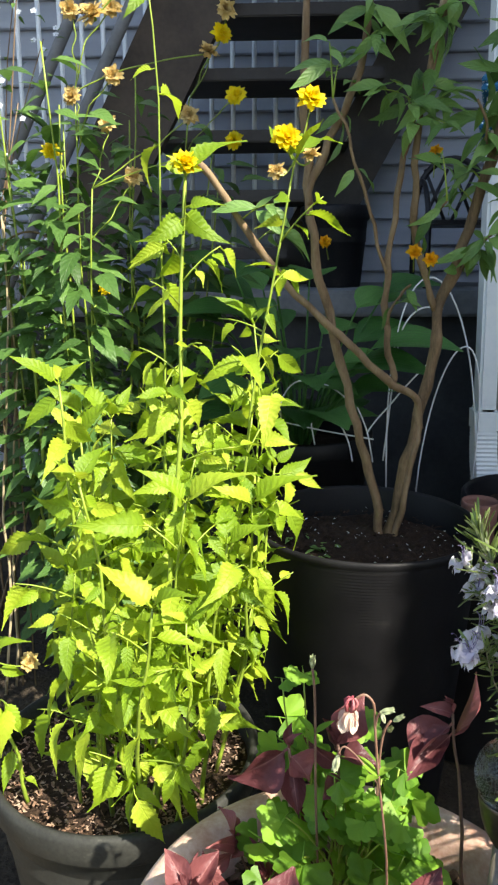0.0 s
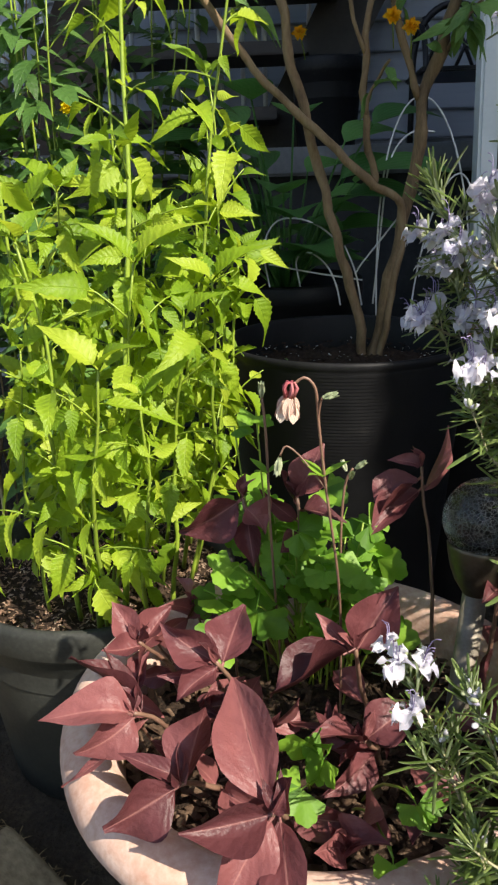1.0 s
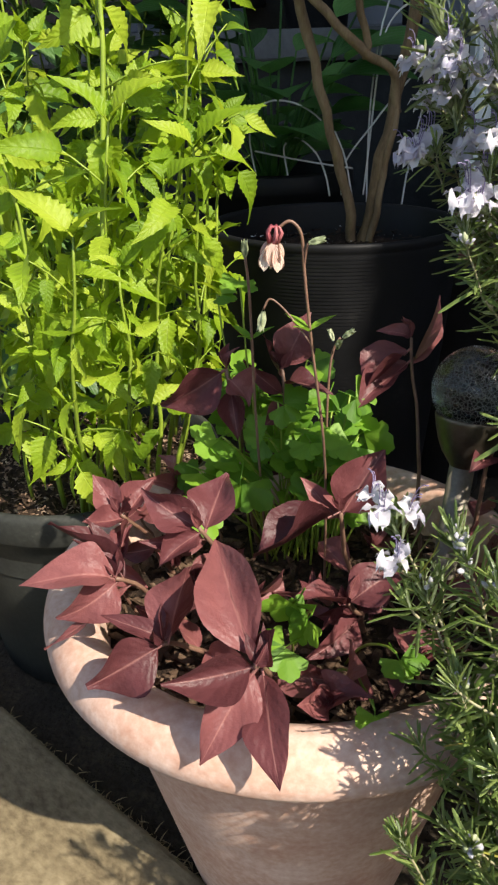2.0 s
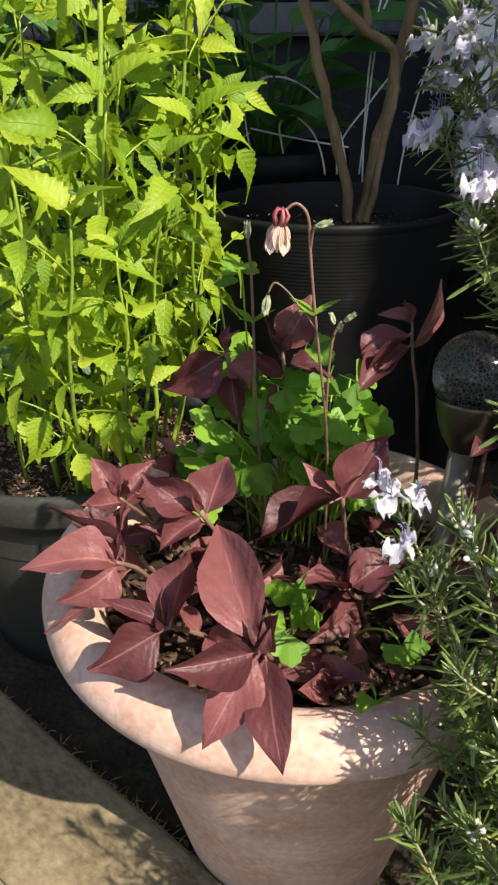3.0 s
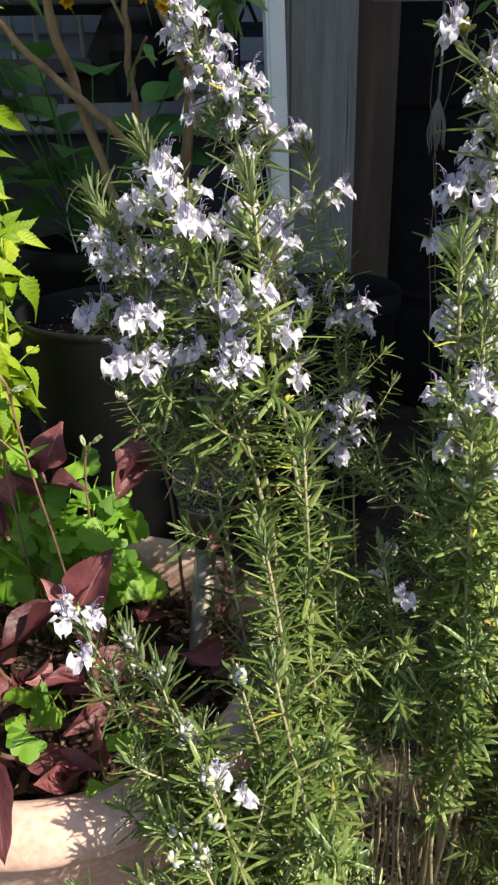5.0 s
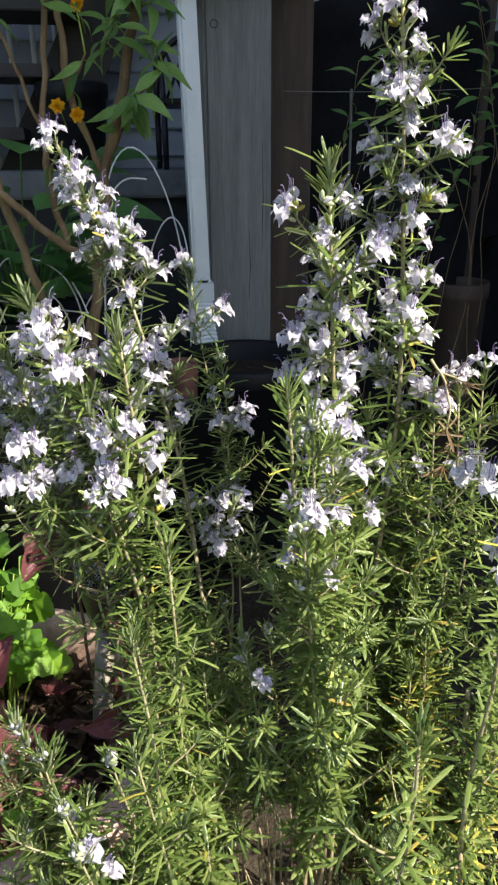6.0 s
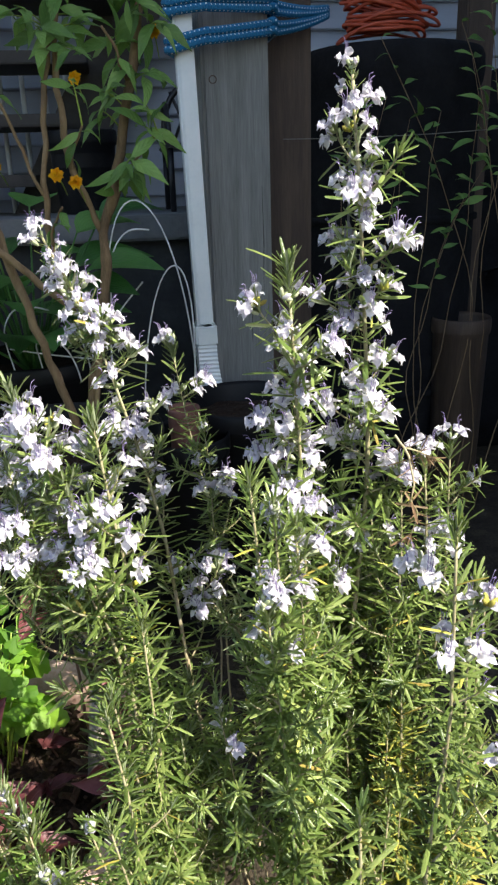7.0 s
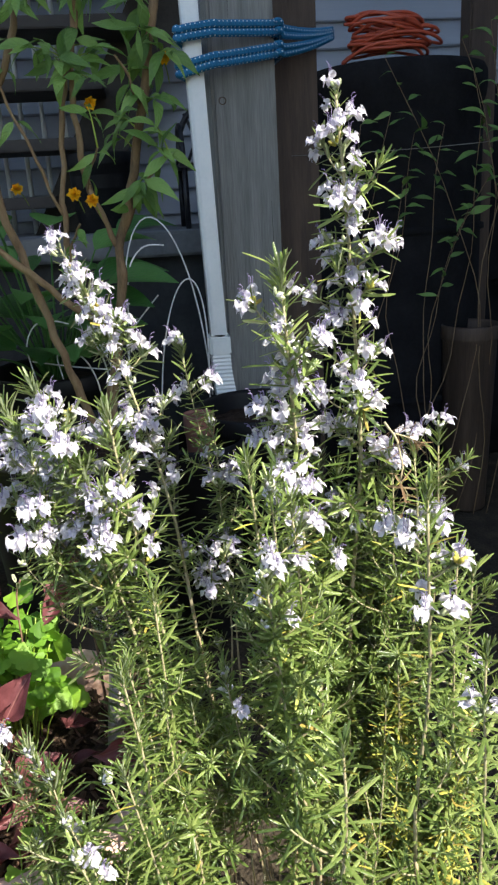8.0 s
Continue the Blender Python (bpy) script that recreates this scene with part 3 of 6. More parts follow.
def plain_pot(c, r, h, label, mat=None, category="plant pot", name="nursery_pot"):
    t = thing(name, (c[0], c[1], c[2] if len(c) > 2 else 0), label, category, group="black plastic pots" if mat is None else "")
    z0 = c[2] if len(c) > 2 else 0.0
    prof = [(r * 0.76, 0.0), (r * 0.78, 0.005), (r * 0.93, h - 0.05), (r * 0.98, h - 0.045), (r, h - 0.035), (r, h - 0.006), (r * 0.97, h), (r * 0.93, h - 0.01), (r * 0.9, h - 0.12)]
    part("body", Geo().add(lathe(prof, 56), pose(c[0], c[1], z0)).mesh("pot_body", mat or M_BLACK), t)
    part("soil", Geo().add(disc_heap(r * 0.92, 0.012, 0.01, random.Random(1), 8, 32), pose(c[0], c[1], z0 + h - 0.05)).mesh("soil", M_SOIL), t)
    return t


# ---------------------------------------------------------------- post, spout, ropes, things at the back
def wooden_post():
    bm = bmesh.new()
    bmesh.ops.create_cube(bm, size=1.0)
    for v in bm.verts:
        v.co = Vector((0.665 + v.co.x * 0.157, 1.98 + v.co.y * 0.155, 1.3 + v.co.z * 2.6))
    bmesh.ops.bevel(bm, geom=list(bm.edges), offset=0.008, segments=2, affect="EDGES")
    me = bpy.data.meshes.new("post")
    bm.to_mesh(me)
    bm.free()
    me.materials.append(M_POST)
    t = thing("wooden_post", (0.665, 1.98, 0), "thick square weathered grey wooden post", "post")
    part("shaft", me, t)
    rng = random.Random(8)
    for _ in range(3):                                   # drying cracks, cut-in dark slits
        x, z, ln = rng.uniform(0.61, 0.72), rng.uniform(0.5, 1.4), rng.uniform(0.12, 0.35)
        part("crack", Geo().add(tube([(x, 1.9025, z), (x + 0.003, 1.9022, z + ln / 2), (x + 0.001, 1.9025, z + ln)], [0.0003, 0.0012, 0.0003], 5)).mesh("crack", M_DARK), t)
    k = Geo().add(lathe([(0.001, 0.0), (0.008, 0.0012), (0.013, 0.0005), (0.016, 0.0)], 20), pose(0.612, 1.9035, 1.19, 90))
    part("knot", k.mesh("knot", M_BROWN), t, "dark round knot")
    bm2 = Geo().add(box(0.748, 0.884, 2.06, 2.13, 0.0, 2.6, 0.006))
    solo("brown_board", bm2.mesh("brown_board", M_BROWN, smooth=False), "dark brown upright timber board beside the post", "board")


def downspout():
    t = thing("downspout", (0.565, 1.95, 0.4), "white plastic rain pipe with a ribbed elbow end", "downspout")
    lean = Matrix.Identity(4)
    lean[0][2], lean[0][3] = -0.026, 0.026 * 0.60        # the pipe leans out towards its top
    part("pipe", Geo().add(box(0.543, 0.5830, 1.840, 1.898, 0.60, 2.6, 0.006), lean).mesh("pipe", M_WHITE, smooth=False), t)
    part("collar", Geo().add(box(0.536, 0.5900, 1.834, 1.904, 0.585, 0.640, 0.006), lean).mesh("collar", M_WHITE, smooth=False), t)
    verts, faces, uvs = [], [], []
    n = 26
    for i in range(n + 1):
        u = i / n
        z = 0.588 - 0.13 * u
        grow = 1.0 + 0.16 * u * u + (0.06 if i % 2 else 0.0)
        for x, y in ((-0.023, -0.030), (0.023, -0.030), (0.023, 0.030), (-0.023, 0.030)):
            verts.append((0.5635 + x * grow + 0.012 * u * u, 1.868 + y * grow - 0.012 * u * u, z))
            uvs.append((x, z))
    for i in range(n):
        for j in range(4):
            k = (j + 1) % 4
            faces.append((i * 4 + j, i * 4 + k, i * 4 + 4 + k, i * 4 + 4 + j))
    part("elbow", Geo().add((verts, faces, uvs)).mesh("elbow", M_WHITE, smooth=False), t, "ribbed white plastic elbow")


def blue_rope():
    t = thing("blue_rope", (0.66, 1.9, 1.25), "blue braided rope with white flecks tied round the post", "rope")

    def lap(low, high, slack):
        """One turn round the post and the pipe, rising towards the fence."""
        x0, x1, y0, y1, r = 0.508, 0.760, 1.822, 2.074, 0.016
        pts = []
        for (cx, cy), a0 in (((x1 - r, y1 - 0.155 - r), -90), ((x1 - r, y1 - r), 0), ((x0 + 0.06 + r, y1 - r), 90), ((x0 + r, y0 + r), 180), ((0.592, y0 + r), -90)):
            for a in (0, 30, 60, 90)[:4 if cx != 0.592 else 2]:
                q = radians(a0 + a)
                pts.append((cx + r * math.cos(q), cy + r * math.sin(q)))
        pts.append(pts[0])
        full = [(a[0] + (b[0] - a[0]) * k / 5, a[1] + (b[1] - a[1]) * k / 5) for a, b in zip(pts, pts[1:]) for k in range(5)]
        return [(x, y, low + (high - low) * (x - x0) / (x1 - x0) + slack * math.sin(i * 0.33)) for i, (x, y) in enumerate(full + full[:1])]

    for low, high in ((1.330, 1.352), (1.312, 1.334), (1.256, 1.306), (1.239, 1.289)):
        part("lap", Geo().add(tube(lap(low, high, 0.002), 0.0090, 9)).mesh("lap", M_ROPE), t)
    for z, y in ((1.350, 1.905), (1.331, 1.900), (1.302, 1.902), (1.285, 1.906)):
        part("strand", Geo().add(tube(curve((0.735, y, z), (0.92, 2.045, 1.352 + (z - 1.31) * 0.25), (0, 0, -0.008), 12), 0.0085, 9)).mesh("strand", M_ROPE), t)


def orange_cord():
    rng = random.Random(11)
    t = thing("orange_cord", (1.13, 2.2, 1.36), "coiled bright orange extension cord lying in a heap", "extension cord")
    for k in range(17):
        cx, cz = 1.120 + rng.uniform(-0.02, 0.02), 1.334 + 0.0052 * k
        a, b = 0.110 + rng.uniform(-0.026, 0.016), 0.05 + rng.uniform(-0.015, 0.02)
        ph, tilt, sag = rng.uniform(0, 6.28), rng.uniform(-0.018, 0.018), rng.uniform(0.004, 0.020)
        pts = []
        for i in range(41):
            q = 6.3 * i / 40
            x = math.cos(q + ph)
            pts.append((cx + a * x, 2.18 + b * math.sin(q + ph), cz + tilt * x - sag * abs(x) ** 3 + 0.004 * math.sin(3 * q + k)))
        part("loop", Geo().add(tube(pts, 0.0046, 6)).mesh("loop", M_ORANGE), t)


def rain_barrel():
    prof = [(0.21, 0.0), (0.235, 0.02), (0.262, 0.3), (0.268, 0.62), (0.264, 1.0), (0.262, 1.20), (0.268, 1.215), (0.272, 1.245), (0.270, 1.285), (0.262, 1.300), (0.245, 1.305), (0.12, 1.312), (0.001, 1.314)]
    t = thing("rain_barrel", (1.185, 2.34, 0), "tall matt black barrel with a flat lid", "barrel")
    part("body", Geo().add(lathe(prof, 56), pose(1.185, 2.34, 0)).mesh("barrel_body", M_CLOTH), t)
    for z in (0.35, 0.85):
        part("hoop", Geo().add(lathe([(0.262, z - 0.012), (0.276, z - 0.008), (0.276, z + 0.008), (0.262, z + 0.012)], 56), pose(1.185, 2.34, 0)).mesh("hoop", M_CLOTH), t)


def tarpaulin():
    """A lumpy black cover over stacked garden things."""
    bm = bmesh.new()
    bmesh.ops.create_cube(bm, size=1.0)
    bmesh.ops.subdivide_edges(bm, edges=list(bm.edges), cuts=9, use_grid_fill=True)
    for v in bm.verts:
        x, y, z = v.co.x * 2, v.co.y * 2, v.co.z + 0.5
        k = (abs(x) ** 6 + abs(y) ** 6 + 1e-9) ** (1 / 6)
        q = max(abs(x), abs(y)) / k
        top = 1 - 0.16 * (x * x + y * y) * (z > 0.6)
        v.co = Vector((1.72 + x * q * 0.30, 2.72 + y * q * 0.24, z * 1.30 * top))
        v.co += Vector((noise.noise(v.co * 7), noise.noise(v.co * 7 + Vector((3, 1, 0))), noise.noise(v.co * 5 + Vector((0, 7, 0))) * (z > 0.02))) * 0.03
    me = bpy.data.meshes.new("tarpaulin")
    bm.to_mesh(me)
    bm.free()
    me.materials.append(M_CLOTH)
    for p in me.polygons:
        p.use_smooth = True
    solo("tarpaulin", me, "wrinkled black tarpaulin draped over stacked garden things", "tarpaulin")


def iron_chair(dx=0.16, dy=-0.12):
    t = thing("iron_chair", (0.55, 2.95, SLAB_TOP), "black wrought-iron garden chair with lattice back", "chair")
    z0 = SLAB_TOP
    leg = [(0.40, 2.80), (0.66, 2.80), (0.40, 3.08), (0.66, 3.08)]
    for x, y in leg:
        part("leg", Geo().add(tube([(x, y, z0), (x, y, z0 + 0.20)], 0.010, 8)).mesh("leg", M_IRON), t)
    part("seat", Geo().add(box(0.38, 0.68, 2.78, 3.10, z0 + 0.20, z0 + 0.215, 0.004)).mesh("seat", M_IRON, smooth=False), t)
    arch = [(0.40 + 0.13 - 0.13 * math.cos(q), 3.09, z0 + 0.215 + 0.22 * math.sin(q) ** 0.7) for q in [math.pi * i / 20 for i in range(21)]]
    part("back_frame", Geo().add(tube(arch, 0.011, 8)).mesh("back_frame", M_IRON), t)
    for k in (0, 2):
        for s in (0, 1):
            a = (0.43 + 0.05 * k + 0.08 * s, 3.09, z0 + 0.22)
            b = (0.43 + 0.05 * k + 0.08 * (1 - s), 3.09, z0 + 0.40)
            part("lattice_bar", Geo().add(tube([a, b], 0.006, 6)).mesh("lattice_bar", M_IRON), t)
    for k in range(2):
        part("armrest", Geo().add(tube(curve((0.40 + 0.26 * k, 3.08, z0 + 0.33), (0.40 + 0.26 * k, 2.80, z0 + 0.20), (0, -0.03, 0.07), 12), 0.009, 8)).mesh("armrest", M_IRON), t)
    t.location.x += dx
    t.location.y += dy


def wire_hoops():
    t = thing("wire_support", (0.2, 1.85, 0.5), "thin bent galvanised wire plant support with hoops", "plant support")

    def hoop(a, b, height, lean):
        a, b = Vector(a), Vector(b)
        pts = []
        for i in range(25):
            q = math.pi * i / 24
            p = a.lerp(b, (1 - math.cos(q)) / 2)
            p.z += height * math.sin(q) ** 0.8
            p += Vector(lean) * math.sin(q)
            pts.append(p)
        part("hoop", Geo().add(tube(pts, 0.0018, 6)).mesh("hoop", M_WIRE), t)

    def bent(points, y, r=0.0019):
        path = [Vector((x, y, z)) for x, z in points]
        path = [a.lerp(b, k / 6) for a, b in zip(path, path[1:]) for k in range(6)] + [path[-1]]
        for _ in range(8):
            path = [path[0]] + [(path[i - 1] + path[i] * 2 + path[i + 1]) / 4 for i in range(1, len(path) - 1)] + [path[-1]]
        part("wire", Geo().add(tube(path, r, 6)).mesh("wire", M_WIRE), t)

    bent(((0.112, 0.530), (0.100, 0.590), (0.087, 0.660), (0.120, 0.716), (0.185, 0.710), (0.246, 0.672), (0.275, 0.600), (0.280, 0.530)), 1.80)
    bent(((0.176, 0.530), (0.166, 0.590), (0.157, 0.632), (0.188, 0.648), (0.228, 0.616), (0.248, 0.570), (0.255, 0.530)), 1.79)
    hoop((0.335, 1.80, 0.45), (0.53, 1.79, 0.50), 0.44, (-0.03, 0, 0.02))
    hoop((0.40, 1.79, 0.45), (0.52, 1.78, 0.45), 0.34, (0.03, 0, 0))
    bent(((0.103, 0.621), (0.200, 0.600), (0.300, 0.584)), 1.78)
    bent(((0.300, 0.530), (0.287, 0.602), (0.262, 0.655)), 1.785)
    bent(((0.285, 0.595), (0.300, 0.620), (0.335, 0.661), (0.364, 0.700), (0.416, 0.756)), 1.79)
    bent(((0.325, 0.530), (0.336, 0.660), (0.343, 0.760), (0.354, 0.835), (0.392, 0.876), (0.440, 0.870)), 1.80)


def frayed_string():
    """A bunch of pale string hanging from the taut wire."""
    rng = random.Random(13)
    top = Vector((0.972, 2.02, 1.0605))
    t = thing("frayed_string", top, "pale frayed string hanging from a taut wire", "string")
    ring = [top + Vector((0, 0.005 * math.cos(q), 0.004 + 0.005 * math.sin(q))) for q in [6.284 * i / 12 for i in range(13)]]
    part("knot", Geo().add(tube(ring, 0.0028, 6)).mesh("knot", M_STRING), t)
    neck = top + Vector((0.002, 0.0, -0.20))
    part("cord", Geo().add(tube(curve(top, neck, (0.002, 0, 0), 6), 0.0035, 6)).mesh("cord", M_STRING), t)
    for k in range(9):
        tip = neck + Vector((-0.020 + 0.005 * k, rng.uniform(-0.006, 0.006), -0.115 + rng.uniform(-0.02, 0.02)))
        part("strand", Geo().add(tube(curve(neck, tip, ((k - 4) * 0.0022, 0, 0), 8, 0.001, rng), [0.0020, 0.0026, 0.0030, 0.0030, 0.0028, 0.0026, 0.0022, 0.0018, 0.0012], 5)).mesh("strand", M_STRING), t)


def solar_light():
    base, top = Vector((0.284, 0.712, 0.22)), Vector((0.318, 0.764, 0.516))
    d = (top - base).normalized()
    m = scaled(frame_of(top - d * 0.006, d, (0, -1, 0)) @ pose(0, 0, 0, -90), 0.93)
    t = thing("solar_light", base, "garden solar light, crackle-glass ball on a steel stake", "garden light")
    part("globe", Geo().add(lathe([(0.0395 * math.sin(q) + 1e-5, -0.0395 * math.cos(q)) for q in [math.pi * i / 28 for i in range(29)]], 48)).mesh("globe", M_GLASS), t, "clear crackled glass ball", m=m)
    part("solar_cell", Geo().add(lathe([(1e-5, -0.020), (0.026, -0.020), (0.027, -0.017), (0.026, -0.014), (1e-5, -0.014)], 40)).mesh("solar_cell", M_CELL), t, "dark disc inside the ball", m=m)
    cup = [(0.010, -0.076), (0.0115, -0.073), (0.015, -0.068), (0.021, -0.060), (0.0262, -0.049), (0.0300, -0.037), (0.0318, -0.029), (0.0324, -0.026), (0.0314, -0.0245), (0.0300, -0.028), (0.025, -0.044), (0.012, -0.062)]
    part("cup", Geo().add(lathe(cup, 48)).mesh("cup", M_STEEL), t, "brushed steel cup", m=m)
    part("stake", Geo().add(tube([(0, 0, -0.066), (0, 0, -0.310)], [0.0116, 0.0116], 24)).mesh("stake", M_STAKE), t, "steel tube", m=m)


# ---------------------------------------------------------------- leaves and flowers, built once
def leaf_meshes(name, mat, lengths, count, seed, **kw):
    rng = random.Random(seed)
    out = []
    for _ in range(count):
        ln = rng.uniform(*lengths)
        args = dict(kw)
        ratio = args.pop("ratio", 0.45)
        args["droop"] = args.get("droop", 0.2) * rng.uniform(0.2, 1.6)
        args["fold"] = args.get("fold", 0.25) * rng.uniform(0.4, 1.5)
        twist = args.pop("twist", 0.0) * rng.uniform(-1, 1)
        sweep = rng.uniform(-0.10, 0.10) if twist else 0.0
        verts, faces, uvs = blade(ln, ln * ratio * rng.uniform(0.80, 1.18), **args)
        turned = []
        for x, y, z in verts:                            # a twist along the rib and a sideways sweep
            q = twist * y / ln
            turned.append((x * math.cos(q) - z * math.sin(q) + sweep * y * y / ln, y, x * math.sin(q) + z * math.cos(q)))
        piece = (turned, faces, uvs)
        out.append((ln, piece, Geo().add(piece).mesh(name, mat)))
    return out


KERRIA_LEAVES = leaf_meshes("kerria_leaf", M_KERRIA, (0.026, 0.066), 22, 21, rows=20, serr=0.17, fold=0.45, droop=0.42, peak=0.26, point=1.5, stalk=0.007, ratio=0.47, wave=0.05, twist=0.8)
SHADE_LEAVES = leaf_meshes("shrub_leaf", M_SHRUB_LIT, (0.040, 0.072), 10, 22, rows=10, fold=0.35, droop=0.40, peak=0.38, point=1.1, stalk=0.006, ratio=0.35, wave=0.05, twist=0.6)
# Rear kerria leaves: their shade is painted in with a darker green.
BACK_LEAVES = leaf_meshes("kerria_leaf_shade", M_SHRUB_SHADED, (0.045, 0.075), 6, 23, rows=12, serr=0.12, fold=0.25, droop=0.25, peak=0.30, point=1.1, stalk=0.006, ratio=0.47)


def kerria_flower_mesh(seed, mat):
    rng = random.Random(seed)
    g = Geo()
    for ring, (count, ln, tilt) in enumerate(((11, 0.0150, -6), (11, 0.0145, 14), (10, 0.0135, 34), (9, 0.0118, 52), (8, 0.0100, 68), (6, 0.0085, 84))):
        for i in range(count):
            a = 360 * i / count + ring * 17 + rng.uniform(-9, 9)
            m = pose(0, 0, 0, 0, 0, a) @ pose(0, 0.001, 0, tilt + rng.uniform(-13, 13), rng.uniform(-25, 25), 0)
            g.add(blade(ln * rng.uniform(0.78, 1.12), 0.0068, rows=5, fold=0.25, droop=0.05, peak=0.60, point=0.55, wave=0.10), m)
    g.add(tube([(0, 0, -0.006), (0, 0, 0.0)], [0.0018, 0.0035], 7), None, 1)
    return g.mesh("kerria_flower", mat, M_STEM_GREEN)


KERRIA_FLOWERS = [kerria_flower_mesh(s, M_PETAL_YELLOW) for s in (1, 2)]
KERRIA_FADED = kerria_flower_mesh(3, M_PETAL_FADED)
SHRUB_FLOWER = kerria_flower_mesh(4, M_PETAL_ORANGE)


def rosemary_flower_mesh(seed):
    """Two-lipped flower along +Y with Z up: two erect lobes, two side lobes, a broad scooped lip and long stamens."""
    rng = random.Random(seed)
    g = Geo()
    s = rng.uniform(0.92, 1.12)
    g.add(tube([(0, 0, 0), (0, 0.003 * s, 0.0003), (0, 0.0055 * s, 0.0008)], [0.0009, 0.0018, 0.0014], 7), None, 1)
    g.add(tube([(0, 0.0045 * s, 0.0007), (0, 0.0085 * s, 0.0016)], [0.0011, 0.0020], 7))
    top = pose(0, 0.0080 * s, 0.0018)
    for side in (-1, 1):
        g.add(blade(0.0074 * s, 0.0068 * s, rows=6, fold=0.3, wave=0.25, droop=-0.35, peak=0.55, point=0.5), top @ pose(0.001 * side, 0, 0, 66 + rng.uniform(-18, 18), 0, -34 * side + rng.uniform(-10, 10)))
        g.add(blade(0.0074 * s, 0.0054 * s, rows=6, fold=0.35, wave=0.25, droop=0.5, peak=0.6, point=0.5), top @ pose(0.001 * side, 0, -0.001, 14 + rng.uniform(-18, 22), 0, -72 * side + rng.uniform(-14, 14)))
        g.add(blade(0.0058 * s, 0.0052 * s, rows=5, fold=0.3, wave=0.2, droop=0.9, peak=0.6, point=0.45), top @ pose(0.001 * side, 0.0005, -0.0016, -24 + rng.uniform(-14, 10), 0, -30 * side + rng.uniform(-8, 8)))
    g.add(blade(0.0078 * s, 0.0088 * s, rows=7, fold=-0.15, droop=0.5, peak=0.68, point=0.4, cols=5, curl=0.7, wave=0.25), top @ pose(0, 0, -0.0015, -12 + rng.uniform(-14, 14), 0, rng.uniform(-12, 12)))
    for side in (-1, 0, 1):
        reach = rng.uniform(0.8, 1.2)
        pts = [(side * 0.0009 * (1 + u), (0.0085 + 0.0085 * u * reach) * s, 0.002 + 0.0095 * s * reach * math.sin(u * 1.9)) for u in (0, 0.2, 0.4, 0.6, 0.8, 1.0)]
        g.add(tube(pts, [0.00026, 0.00022, 0.0002, 0.0002, 0.00018, 0.00034], 4), None, 2)
    return g.mesh("rosemary_flower", M_PETAL_LILAC, M_BUD, M_STAMEN)


def rosemary_bud_mesh():
    g = Geo()
    rng = random.Random(9)
    for i in range(5):
        m = pose(0, 0, 0, rng.uniform(10, 70), 0, 72 * i + rng.uniform(-20, 20))
        g.add(tube([(0, 0, 0), (0, 0.0025, 0), (0, 0.0048, 0.0005), (0, 0.0062, 0.0008)], [0.0007, 0.0014, 0.0013, 0.0004], 6), m, 1 if i in (1, 4) else 0)
    return g.mesh("rosemary_bud", M_BUD, M_PETAL_LILAC), g.mesh("withered_bloom", M_NEEDLE_DRY, M_NEEDLE_DRY), g.mesh("pale_bud", M_PETAL_LILAC, M_BUD)


ROS_FLOWERS = [rosemary_flower_mesh(s) for s in (31, 32, 33, 34)]
ROS_BUD, ROS_WITHERED, ROS_PALE_BUD = rosemary_bud_mesh()


